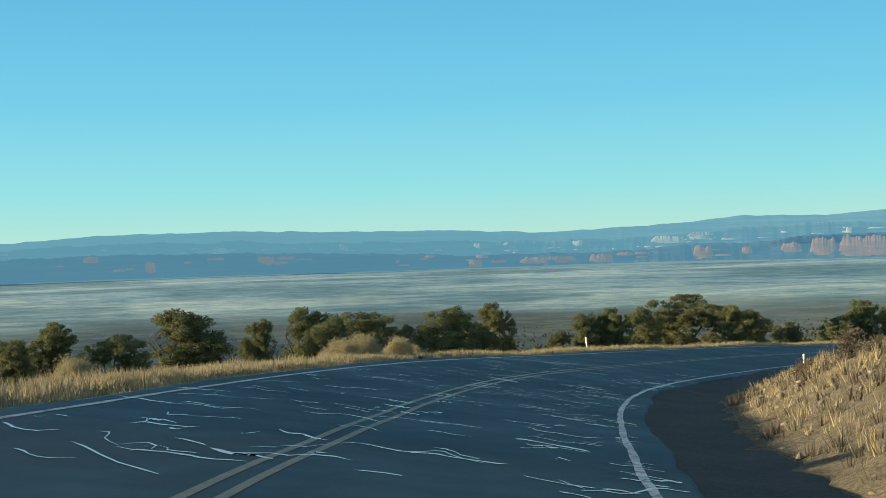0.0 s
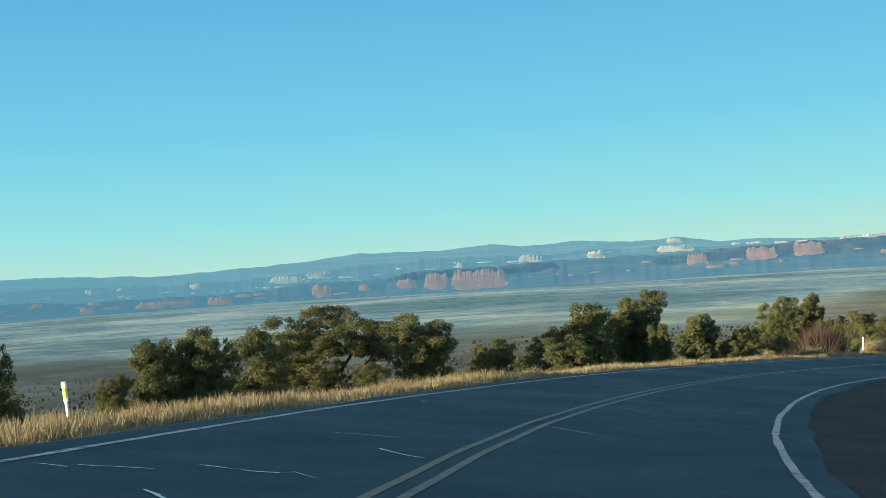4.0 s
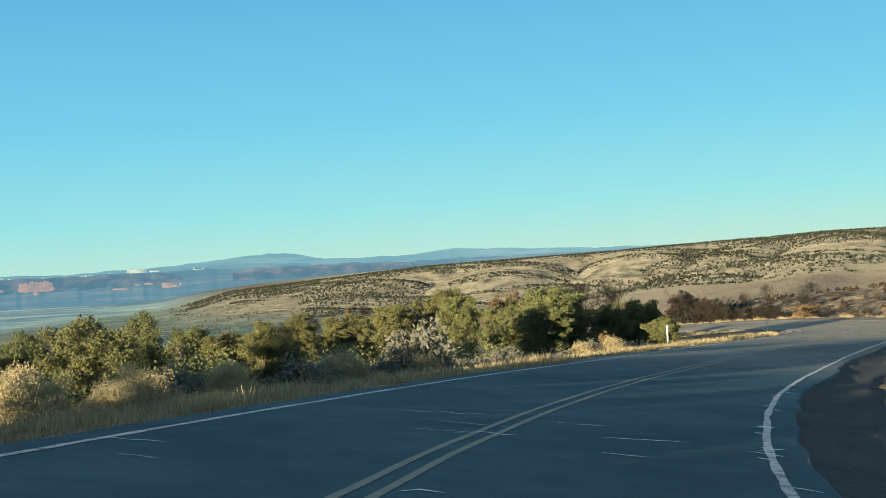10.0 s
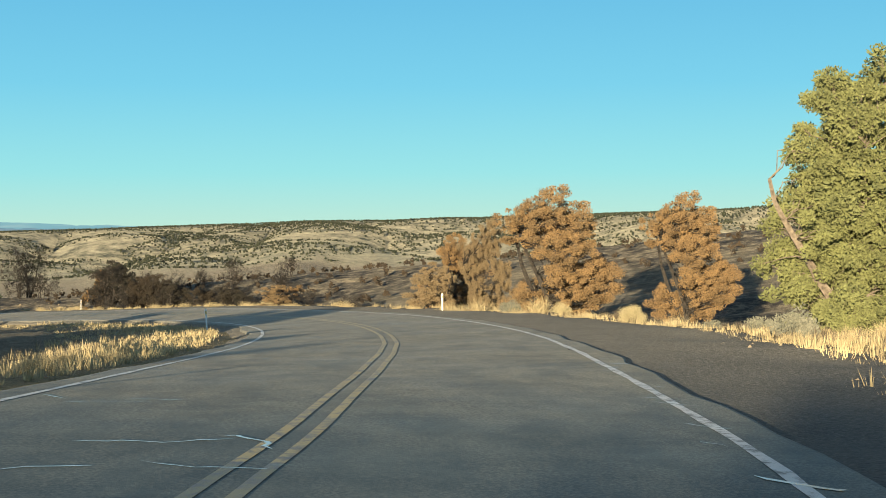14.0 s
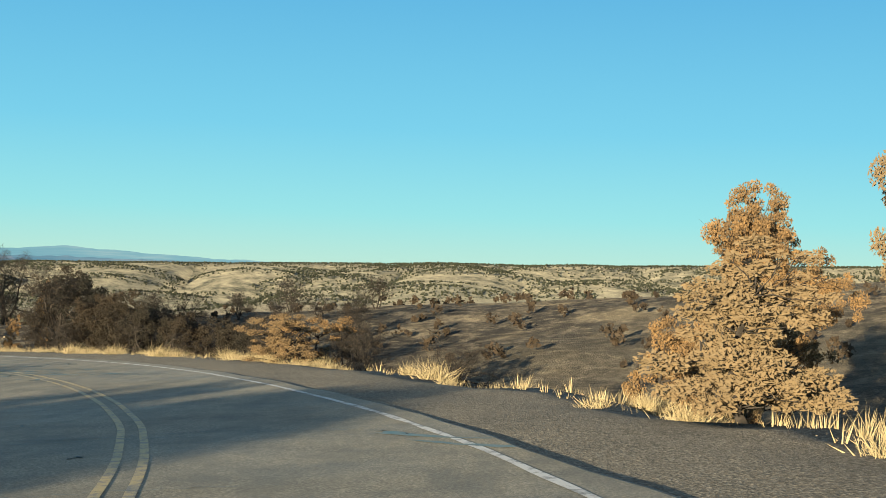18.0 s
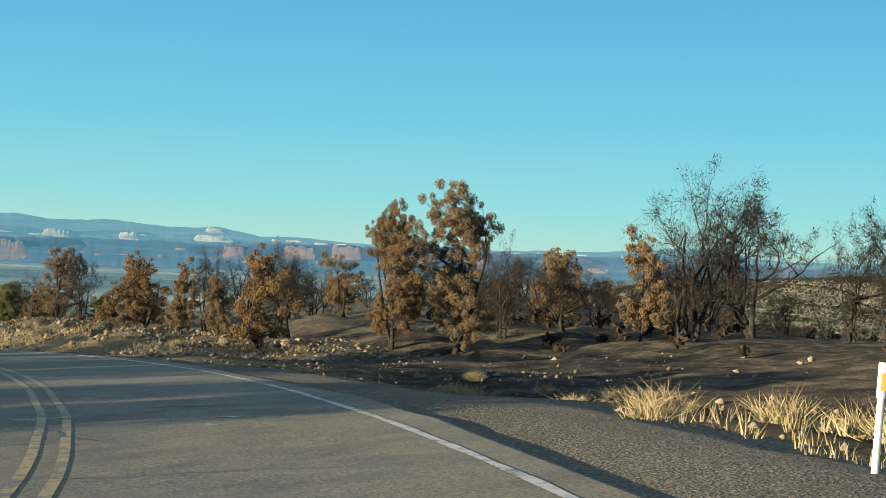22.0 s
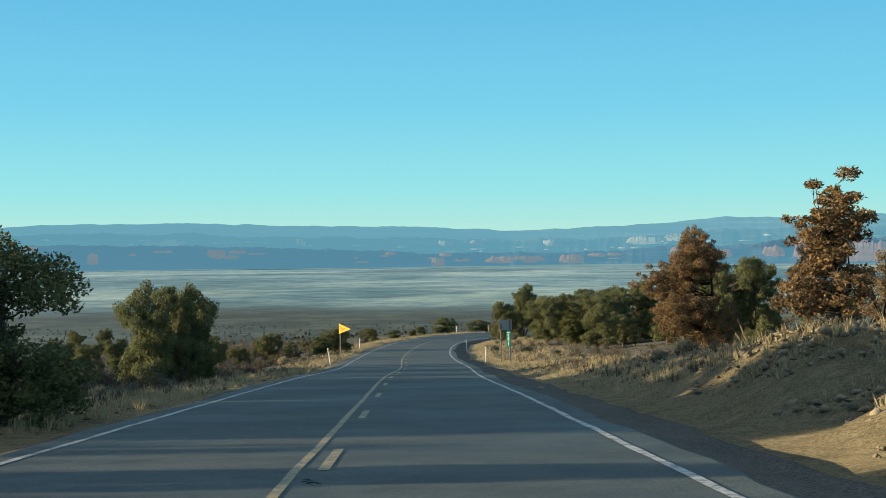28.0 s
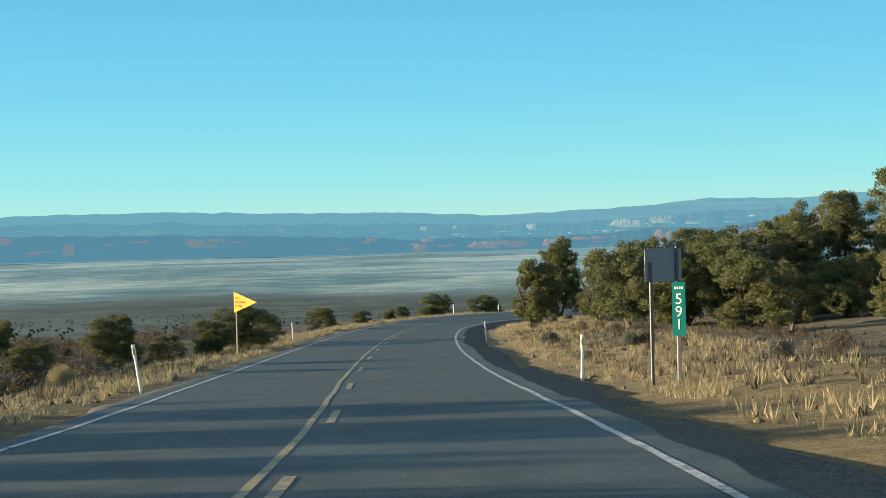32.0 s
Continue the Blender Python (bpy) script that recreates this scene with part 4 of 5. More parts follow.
def stem_bush(seed, wide, tall, stems, mat, thick, curl, spread=0.9):
    """A dome of many thin stems that rise from one root."""
    rng = np.random.default_rng(seed)
    n = stems
    a = rng.random(n) * 2 * math.pi
    lean = rng.random(n) ** 0.6 * spread
    d = np.stack([np.cos(a) * lean, np.sin(a) * lean, np.sqrt(np.clip(1 - 0.75 * lean ** 2, 0.1, 1))], 1)
    ln = rng.uniform(0.65, 1.05, n)[:, None]
    base = rng.normal(size=(n, 3)) * [0.12 * wide, 0.12 * wide, 0] - [0, 0, 0.04]
    full = np.array([wide * 0.5, wide * 0.5, tall])
    mid = base + d * ln * 0.55 * full + rng.normal(size=(n, 3)) * 0.04 * curl
    tip = base + d * ln * full + rng.normal(size=(n, 3)) * 0.10 * curl
    side = np.cross(d, rng.normal(size=(n, 3)))
    side /= np.linalg.norm(side, axis=1)[:, None]
    t = thick * rng.uniform(0.6, 1.3, n)[:, None]
    v = np.stack([base - side * t * 0.5, base + side * t * 0.5, mid + side * t, mid - side * t, tip], 1)
    i = np.arange(n)[:, None] * 5
    quads = i + [0, 1, 2, 3]
    tris = np.hstack([i + 3, i + 2, i + 4])
    return v.reshape(-1, 3), [tuple(q) for q in quads.tolist()] + [tuple(q) for q in tris.tolist()]


def leafy_bush(seed, wide, tall, mat, per=26, clumps=34, size=0.055):
    rng = np.random.default_rng(seed)
    q = rng.normal(size=(clumps, 3))
    q /= np.linalg.norm(q, axis=1)[:, None]
    q[:, 2] = np.abs(q[:, 2])
    c = q * [wide * 0.4, wide * 0.4, tall * 0.75] * rng.uniform(0.5, 1.0, (clumps, 1))
    v, f = leaves(c, rng.uniform(0.10, 0.22, clumps) * wide, per, size, rng, 0.8, 2.2)
    b, k = stem_bush(seed + 1, wide * 0.8, tall * 0.8, 40, mat, 0.012, 0.6)
    return np.vstack([v, b]), [tuple(x) for x in f.tolist()] + [tuple(i + len(v) for i in x) for x in k]


GREENS = [make_tree("juniper_tree", "green juniper tree with dense scale-leaf crown", "green junipers", tree_meshes(10 + i, 4.0, w, GREEN_LEAF, BARK, 150, 230, 0.048, low, k, 0.95))
          for i, (w, low, k) in enumerate(((1.55, 0.06, "round"), (1.9, 0.10, "round"), (1.25, 0.05, "tall"), (1.7, 0.14, "round")))]
BROWNS = [make_tree("scorched_tree", "fire-scorched tree with rust-brown needles", "scorched trees", tree_meshes(40 + i, 4.0, w, BROWN_LEAF, CHAR, 80, 160, 0.044, low, k, 0.74))
          for i, (w, low, k) in enumerate(((1.6, 0.06, "round"), (1.8, 0.12, "round"), (1.3, 0.05, "tall"), (1.9, 0.10, "round")))]
BURNTS = [make_tree("burnt_tree", "burnt black tree with bare twigs", "burnt trees", bare_tree_meshes(70 + i, 4.0, 1.6, BLACK_LEAF, (10, 7, 4)[i])) for i in range(3)]
BIG_GREENS = [make_tree("juniper_tree", "large green juniper tree with a dense rounded crown", "green junipers", tree_meshes(20 + i, 8.0, 3.3, GREEN_LEAF, BARK, 300, 330, 0.058, 0.03, "round", 0.92)) for i in range(2)]
BIG_BROWNS = [make_tree("scorched_tree", "large fire-scorched tree with rust-brown needles", "scorched trees", tree_meshes(56 + i, 8.0, 3.1, BROWN_LEAF, CHAR, 330, 230, 0.044, 0.02, "round", 0.66)) for i in range(2)]
CHARRED = [make_tree("charred_tree", "charred juniper with dark singed foliage", "burnt trees", tree_meshes(90 + i, 4.0, w, SINGED_LEAF, CHAR, 90, 150, 0.046, low, "round", 0.8))
           for i, (w, low) in enumerate(((1.9, 0.05), (1.7, 0.08)))]
POOL = {"g": (GREENS, 4.0), "c": (CHARRED, 4.0), "b": (BROWNS, 4.0), "k": (BURNTS, 4.0), "G": (BIG_GREENS, 8.0), "B": (BIG_BROWNS, 8.0)}
USED = {id(t): False for k, _ in POOL.values() for t in k}
DICE = random.Random(7)
TREES = []


def tree_at(kind, x, y, tall, fat=1.0, which=None, turn=None):
    """One tree of a kind, with its foot on the ground."""
    pool, full = POOL[kind.upper() if tall > 5.6 and kind in "gb" else kind]
    t = pool[DICE.randrange(len(pool)) if which is None else which % len(pool)]
    s = tall / full
    m = Matrix.Translation((x, y, on_ground(x, y))) @ Matrix.Rotation(DICE.random() * 6.28 if turn is None else turn, 4, "Z")
    if not USED[id(t)]:
        USED[id(t)] = True
        ob = t
        ob.matrix_basis = m
    else:
        ob = copy_thing(t, m)
    ob.scale = (s * fat, s * fat, s)
    TREES.append((x, y, tall))
    return ob


tree_at("g", -28.4, 36.4, 4.4, 1.19)
tree_at("g", -25.0, 34.3, 3.5, 1.20)
tree_at("g", -19.8, 45.9, 5.5, 1.27)
tree_at("g", -12.4, 60.1, 5.2, 0.72)
tree_at("g", -10.8, 49.6, 5.3, 0.95)
tree_at("g", -10.1, 44.4, 4.3, 0.93)
tree_at("g", -5.3, 53.6, 4.5, 1.45)
tree_at("g", -2.5, 52.8, 3.2, 0.94)
tree_at("g", 7.9, 62.2, 5.3, 0.69)
tree_at("g", 3.2, 56.4, 3.9, 1.12)
tree_at("g", 17.6, 64.9, 4.5, 0.92)
tree_at("g", 19.7, 63.9, 4.7, 0.74)
tree_at("g", 26.9, 73.9, 4.8, 0.96)
tree_at("g", 33.3, 77.4, 6.8, 1.37)
tree_at("g", 46.9, 85.9, 5.0, 0.97)
tree_at("g", -30.1, 26.3, 3.2, 1.16)
tree_at("g", 19.0, 65.2, 4.1, 0.90)
tree_at("g", 22.1, 68.3, 4.3, 0.60)
tree_at("g", 42.8, 79.1, 4.7, 0.81)
tree_at("g", 31.9, 68.1, 2.3, 1.24)
tree_at("g", 43.1, 72.9, 2.8, 1.00)
tree_at("g", 47.7, 70.7, 4.2, 1.14)
tree_at("g", 49.3, 69.4, 5.5, 0.80)
tree_at("g", 53.6, 71.0, 5.5, 0.85)
tree_at("g", 54.6, 70.2, 6.5, 0.80)
tree_at("g", 49.4, 62.8, 4.2, 0.60)
tree_at("g", 61.6, 71.9, 4.8, 0.98)
tree_at("g", 43.8, 64.8, 3.9, 1.25)
tree_at("g", 75.9, 77.2, 6.4, 0.72)
tree_at("g", 76.6, 74.8, 6.1, 0.72)
tree_at("g", 63.7, 69.8, 3.4, 1.13)
tree_at("g", 143.6, 75.3, 5.0, 1.12)
tree_at("g", 167.7, 78.7, 3.9, 1.3)
tree_at("g", 138.8, 76.8, 4.1, 1.46)
tree_at("g", 130.3, 76.6, 3.7, 1.39)
tree_at("g", 181.5, 104.2, 6.1, 1.10)
tree_at("g", 150.4, 99.3, 5.4, 1.11)
tree_at("g", 122.5, 87.6, 3.8, 1.11)
tree_at("g", 129.3, 95.6, 4.7, 1.13)
tree_at("g", 121.0, 79.9, 3.2, 1.40)
tree_at("g", 175.1, 93.7, 4.2, 1.19)
tree_at("g", 117.2, 92.2, 3.4, 1.39)
tree_at("g", 133.5, 71.1, 4.1, 1.00)
tree_at("g", 146.8, 68.8, 4.7, 1.70)
tree_at("b", 128.2, 60.6, 2.0, 1.22)
tree_at("g", 132.6, 58.8, 1.9, 1.44)
tree_at("g", 143.0, 70.9, 3.4, 1.17)
tree_at("g", 162.4, 76.0, 3.3, 1.3)
tree_at("g", 151.2, 32.2, 9.5, 1.17)
tree_at("g", 150.0, 34.9, 7.6, 0.95)
tree_at("b", 183.4, 38.9, 8.6, 1.15)
tree_at("b", 175.4, 33.6, 7.3, 0.95)
tree_at("b", 187.0, 45.5, 2.9, 1.70)
tree_at("g", 143.0, 59.8, 2.2, 1.34)
tree_at("b", 209.0, 55.6, 1.7, 1.70)
tree_at("b", 196.2, 45.5, 3.5, 0.84)
tree_at("b", 198.0, 43.3, 6.6, 0.80, 1)
tree_at("b", 186.8, 42.2, 6.8, 0.60)
tree_at("b", 194.1, 44.6, 4.3, 0.61)
tree_at("k", 240.8, 72.7, 5.6, 1.25, 0)
for x, y, tall, fat in ((243.6, 74.6, 5.4, 0.95), (240.4, 72.0, 4.6, 1.0), (237.4, 69.9, 4.4, 1.0), (235.0, 68.4, 3.9, 1.0), (232.6, 65.8, 3.5, 1.05), (230.2, 63.3, 3.3, 1.05), (227.4, 61.0, 3.1, 1.05), (225.4, 59.4, 2.8, 1.0)):
    tree_at("c", x, y, tall, fat)
tree_at("b", 241.0, 76.2, 2.6, 0.62)
tree_at("k", 234.0, 67.0, 3.1, 1.1)
tree_at("k", 231.5, 63.9, 2.9, 1.2)
tree_at("k", 228.6, 61.2, 2.7, 1.2)
tree_at("k", 224.0, 58.6, 2.4, 1.0)
tree_at("b", 212.4, 55.6, 2.3, 1.37)
tree_at("k", 211.6, 53.5, 2.7, 0.76)
tree_at("k", 266.9, 96.1, 7.2, 0.85)
tree_at("k", 268.3, 93.4, 7.2, 0.85)
tree_at("k", 268.0, 89.4, 4.7, 0.60)
tree_at("k", 278.3, 90.8, 7.2, 0.85)
tree_at("b", 264.1, 96.8, 4.9, 0.73)
tree_at("b", 276.4, 109.2, 4.8, 0.84)
tree_at("b", 243.2, 75.4, 4.6, 0.40)
tree_at("k", 285.1, 104.5, 7.2, 0.85)
tree_at("k", 261.2, 85.1, 3.7, 0.73)
tree_at("k", 266.6, 105.7, 4.7, 0.65)
tree_at("b", 259.1, 102.8, 7.4, 0.74)
tree_at("b", 258.4, 105.5, 6.7, 0.61)
tree_at("b", 251.3, 106.1, 4.3, 0.78)
tree_at("b", 257.0, 117.2, 4.1, 0.64)
tree_at("k", 259.2, 117.9, 4.4, 0.60)
tree_at("b", 262.6, 134.3, 4.9, 0.73)
tree_at("b", 259.7, 125.3, 3.3, 1.14)
tree_at("b", 262.0, 126.0, 3.9, 0.73)
tree_at("b", 269.7, 118.5, 3.6, 0.78)
tree_at("b", 281.3, 112.7, 5.3, 0.74)
tree_at("k", 275.1, 111.2, 4.3, 0.72)
tree_at("k", 257.8, 110.9, 4.4, 0.60)
tree_at("b", 264.4, 165.4, 3.5, 1.30)
tree_at("b", 266.1, 161.3, 3.7, 0.88)
tree_at("b", 266.2, 156.7, 2.7, 1.35)
tree_at("b", 267.1, 153.9, 3.2, 1.10)
tree_at("b", 267.8, 151.2, 3.6, 0.97)
tree_at("g", 266.3, 145.0, 3.1, 0.91)
tree_at("b", 265.4, 140.8, 2.7, 0.96)
tree_at("k", 260.6, 129.6, 4.3, 0.66)
tree_at("b", 256.9, 114.6, 3.2, 0.62)
tree_at("b", 278.1, 199.1, 6.6, 0.95)
tree_at("g", 284.4, 205.0, 5.7, 0.73)
tree_at("b", 284.4, 197.2, 7.4, 0.60)
tree_at("b", 282.2, 189.3, 4.8, 1.05)
tree_at("b", 267.0, 153.1, 3.5, 0.89)
tree_at("b", 272.9, 165.9, 2.7, 1.20)
tree_at("g", 278.3, 167.1, 3.1, 0.84)
tree_at("b", 272.8, 156.3, 3.4, 0.60)
tree_at("b", 270.0, 149.6, 2.7, 1.08)
tree_at("g", 244.7, 164.6, 5.2, 0.60)
tree_at("g", 246.0, 166.5, 4.0, 0.60)
tree_at("g", 248.0, 168.3, 3.7, 1.23)
tree_at("b", 281.6, 184.0, 4.4, 0.87)
tree_at("g", 253.9, 205.3, 4.9, 0.67)
tree_at("g", 252.2, 201.3, 4.8, 0.68)
tree_at("g", 255.6, 211.3, 4.4, 0.60)
tree_at("g", 312.2, 262.4, 8.9, 1.19)
tree_at("g", 310.6, 267.9, 7.9, 0.92)
tree_at("g", 300.4, 259.6, 5.7, 1.41)
tree_at("g", 298.6, 264.9, 5.7, 1.03)
tree_at("g", 303.9, 271.2, 5.6, 1.07)
tree_at("g", 305.2, 301.0, 6.9, 0.90)
tree_at("g", 293.9, 262.5, 4.6, 1.15)
tree_at("g", 296.2, 283.0, 4.7, 0.91)
tree_at("b", 282.4, 207.9, 7.7, 0.60)
tree_at("g", 305.5, 247.7, 6.0, 1.09)
tree_at("g", 255.5, 209.5, 5.0, 0.66)
tree_at("g", 271.7, 263.4, 1.9, 1.49)
tree_at("g", 274.0, 266.0, 2.2, 1.60)
tree_at("g", 305.8, 340.7, 2.6, 1.70)
tree_at("g", 306.8, 326.8, 1.9, 1.70)
tree_at("g", 300.3, 333.9, 1.3, 1.70)
tree_at("g", 305.4, 263.9, 5.7, 1.00)
tree_at("b", 289.3, 220.1, 2.3, 0.91)
tree_at("g", 302.5, 285.9, 5.4, 0.96)
tree_at("g", 301.7, 277.5, 5.2, 0.90)
tree_at("g", 301.3, 271.0, 4.7, 0.83)
tree_at("g", 263.6, 257.8, 1.7, 1.70)
tree_at("g", 268.1, 277.7, 1.9, 1.49)
tree_at("g", 270.6, 272.5, 1.5, 1.70)
tree_at("g", 274.9, 287.2, 1.4, 1.70)
tree_at("g", 279.0, 291.7, 1.9, 1.70)
tree_at("g", 285.9, 305.7, 1.8, 1.70)
tree_at("g", 291.4, 314.7, 1.3, 1.70)
tree_at("g", 296.3, 323.8, 1.3, 1.70)
tree_at("g", 312.4, 339.9, 1.7, 1.70)



def scatter_trees(kinds, count, x0, x1, y0, y1, lo, hi, clear=8.5, gap=3.0, rule=None):
    made, tries = 0, 0
    while made < count and tries < count * 30:
        tries += 1
        x, y = DICE.uniform(x0, x1), DICE.uniform(y0, y1)
        if rule and not rule(x, y):
            continue
        d = nearest([x], [y])[1][0]
        if abs(d) < clear or any((x - a) ** 2 + (y - b) ** 2 < gap ** 2 for a, b, _ in TREES):
            continue
        tree_at(DICE.choice(kinds), x, y, DICE.uniform(lo, hi), DICE.uniform(0.85, 1.25))
        made += 1


def beside(kinds, count, s0, s1, d0, d1, lo, hi, gap=2.6):
    """Trees at random beside a stretch of the road."""
    made = tries = 0
    while made < count and tries < count * 20:
        tries += 1
        x, y, _z = (float(v) for v in along(DICE.uniform(s0, s1), DICE.uniform(d0, d1)))
        if any((x - a) ** 2 + (y - b) ** 2 < gap ** 2 for a, b, _ in TREES) or abs(nearest([x], [y])[1][0]) < min(abs(d0), abs(d1)) - 0.5:
            continue
        tree_at(DICE.choice(kinds), x, y, DICE.uniform(lo, hi), DICE.uniform(0.9, 1.3))
        made += 1


scatter_trees("g", 44, -60, 75, 40, 130, 2.4, 4.4, 16, 3.2)
scatter_trees("gggggggk", 95, 60, 190, 62, 170, 2.2, 3.8, 13, 2.4)
scatter_trees("kkkkg", 60, 150, 235, 118, 230, 2.2, 4.0, 14, 3.0)
scatter_trees("bkk", 44, 255, 330, 95, 175, 2.4, 4.6, 14, 3.2, lambda x, y: x > 250 + (y - 95) * 0.3)
scatter_trees("ggggb", 60, 286, 360, 185, 300, 2.6, 3.6, 14, 3.0)
scatter_trees("k", 30, 222, 262, 56, 76, 1.7, 2.7, 13, 2.2)
scatter_trees("g", 18, 195, 258, 165, 290, 2.0, 3.4, 16, 4.0)
# left of the road and mostly out of view: added to cast shadows across it
beside("gggb", 17, 372, 450, 11, 34, 3.0, 4.8)
beside("g", 9, 392, 462, 26, 58, 4.6, 6.0)
beside("g", 4, 440, 474, 19, 30, 5.6, 6.8)
beside("g", 5, 476, 500, 24, 44, 3.8, 5.0)
# unseen trees sunward of the left junipers, added to keep these in shade
for x, y in ((233.4, 168.7), (234.7, 170.9), (237.0, 173.0), (231.0, 172.5), (226.0, 171.0), (229.5, 176.0)):
    tree_at("g", x, y, 5.4, 1.1)
# more added trees on the left, mostly unseen, for shadows on the road
beside("gggb", 14, 450, 478, 15, 40, 3.4, 5.0)
beside("g", 12, 474, 505, 24, 48, 3.2, 4.6)
beside("gkk", 8, 340, 376, 14, 26, 3.0, 4.6)
# added on the left side, out of view, to shade the road here
beside("gggk", 10, 352, 396, 9.5, 20, 3.4, 4.8)
beside("g", 5, 262, 284, 14, 24, 3.0, 4.0)
tree_at("k", 204.0, 50.2, 1.9, 1.3)
beside("g", 12, 488, 548, 11, 24, 1.9, 3.1)
# unseen trees left of the start, added to shade the road and right bank
beside("g", 14, 20, 52, 10, 24, 3.5, 5.0)



def bush_kind(name, label, group, builds, material):
    out = []
    for v, f in builds:
        out.append(mesh(name, v, f, material))
    return name, label, group, out


RABBIT = bush_kind("rabbitbrush", "pale straw-coloured rabbitbrush in seed", "rabbitbrush", [leafy_bush(s, 1.5, 1.0, None, 240, 90, 0.016) for s in (1, 2, 3)], STRAW_BUSH)
SAGES = bush_kind("sagebrush", "grey-green sagebrush on dry ground", "sagebrush", [leafy_bush(s, 1.4, 0.9, None, 44, 50, 0.042) for s in (5, 6, 7)], SAGE)
BRUSH = bush_kind("brush", "dense grey-brown leafless brush beside the road", "brush", [leafy_bush(s, 1.7, 1.25, None, 30, 40, 0.04) for s in (15, 16, 17)], BRUSH_LEAF)
TWIGS = bush_kind("bare_bush", "leafless bush of reddish-brown twigs", "bare bushes", [stem_bush(s, 2.6, 2.0, 2200, None, 0.010, 2.2) for s in (8, 9)], BARE_BUSH)


CLUMPS = bush_kind("grass_clump", "straw-coloured clump of dry bunch grass", "bunch grass", [stem_bush(s, 0.95, 0.42, 300, None, 0.006, 0.9, 0.85) for s in (31, 32, 33)], GRASS)


def bush_at(kind, x, y, s, tall=1.0):
    name, label, group, pool = kind
    ob = new(name, pool[DICE.randrange(len(pool))])
    ob.matrix_basis = Matrix.Translation((x, y, on_ground(x, y) - 0.02)) @ Matrix.Rotation(DICE.random() * 6.28, 4, "Z") @ Matrix.Diagonal((s, s, s * tall, 1))
    return tagged(ob, label, "bush", group)


def verge_bushes(kind, count, s0, s1, d0, d1, lo, hi, tall=1.0):
    for _ in range(count):
        x, y, _z = along(DICE.uniform(s0, s1), DICE.uniform(d0, d1))
        bush_at(kind, float(x), float(y), DICE.uniform(lo, hi), tall * DICE.uniform(0.8, 1.2))


def brush_field(name, label, count, s0, s1, d0, d1, lo, hi, seed, material=BRUSH_LEAF):
    """A belt of brush too dense to tell one bush from the next."""
    rng = np.random.default_rng(seed)
    x, y, _z = along(rng.uniform(s0, s1, count), rng.uniform(d0, d1, count))
    size = rng.uniform(lo, hi, count)
    q = rng.normal(size=(count, 30, 3))
    q /= np.linalg.norm(q, axis=2)[..., None]
    q[..., 2] = np.abs(q[..., 2])
    c = np.stack([x, y, height(x, y)], 1)[:, None] + q * rng.uniform(0.4, 1.0, (count, 30, 1)) * [0.72, 0.72, 0.95] * size[:, None, None]
    v, f = leaves(c.reshape(-1, 3), np.repeat(size * 0.26, 30), 28, 0.045, rng, 0.8, 2.4)
    tagged(new(name, mesh(name, v, f, material)), label, "brush", kind="stuff")


for s0, s1, n in ((58, 75, 4), (84, 96, 6), (168, 182, 6), (186, 200, 7), (205, 240, 6)):
    verge_bushes(RABBIT, n, s0, s1, 6.2, 8.6, 0.45 if s0 < 80 else 0.7, 0.8 if s0 < 80 else 1.2)
verge_bushes(SAGES, 60, 165, 236, 7.0, 13.0, 0.8, 1.4)
verge_bushes(SAGES, 24, 50, 130, 7.5, 11.0, 0.6, 1.1)
verge_bushes(BRUSH, 16, 40, 100, 7.5, 12.0, 0.4, 0.8)
bush_at(SAGES, 95.8, 59.6, 2.1, 1.1)
for q, d, size, kind in ((181, 6.4, 1.25, RABBIT), (183.5, 6.7, 1.2, RABBIT), (186.5, 6.3, 0.9, SAGES), (189, 6.6, 1.0, SAGES), (192, 6.4, 1.0, SAGES), (195, 6.4, 1.0, RABBIT), (198, 6.3, 1.0, RABBIT), (201.5, 6.3, 0.9, RABBIT), (206, 6.5, 1.2, SAGES), (210, 6.4, 0.9, SAGES)):
    x, y, _z = along(q, d)
    bush_at(kind, float(x), float(y), size)
bush_at(TWIGS, 57.5, 57.2, 1.25, 1.15)
bush_at(TWIGS, 56.0, 58.6, 1.0, 1.0)
bush_at(RABBIT, 61.0, 56.4, 1.2, 1.0)
verge_bushes(BRUSH, 30, 52, 86, -7.2, -12.5, 0.3, 0.75)
brush_field("brush_belt", "dense grey-brown brush under the junipers", 80, 20, 130, 7.6, 16.0, 0.4, 0.9, 61)
brush_field("brush_belt", "grey-brown brush beyond the verge", 80, 140, 250, 8.6, 18.0, 0.4, 0.9, 62)
brush_field("brush_belt", "dense leafless brush on the slope beside the road", 330, 430, 585, 9.0, 34.0, 0.6, 1.35, 63)
verge_bushes(BRUSH, 40, 380, 560, -9.0, -20.0, 0.3, 0.7)
verge_bushes(SAGES, 16, 236, 300, -8.5, -12.0, 0.6, 1.1)
verge_bushes(RABBIT, 12, 236, 300, -8.5, -12.0, 0.5, 0.9)
verge_bushes(SAGES, 10, 385, 420, -9.0, -13.0, 0.5, 0.9)
for x, y, size in ((256.9, 145.9, 1.1), (257.6, 147.2, 1.2), (256.2, 144.0, 0.9), (258.4, 148.8, 1.0), (252.3, 130.2, 0.7), (252.9, 131.4, 0.8), (251.4, 128.2, 0.6)):
    bush_at(BRUSH, x, y, size)
verge_bushes(BRUSH, 14, 415, 480, -8.5, -14.0, 0.3, 0.6)
verge_bushes(SAGES, 18, 415, 480, -8.0, -16.0, 0.5, 0.9)
verge_bushes(SAGES, 60, 400, 520, 7.0, 24.0, 0.5, 1.0)
verge_bushes(RABBIT, 22, 400, 520, 7.0, 14.0, 0.4, 0.8)
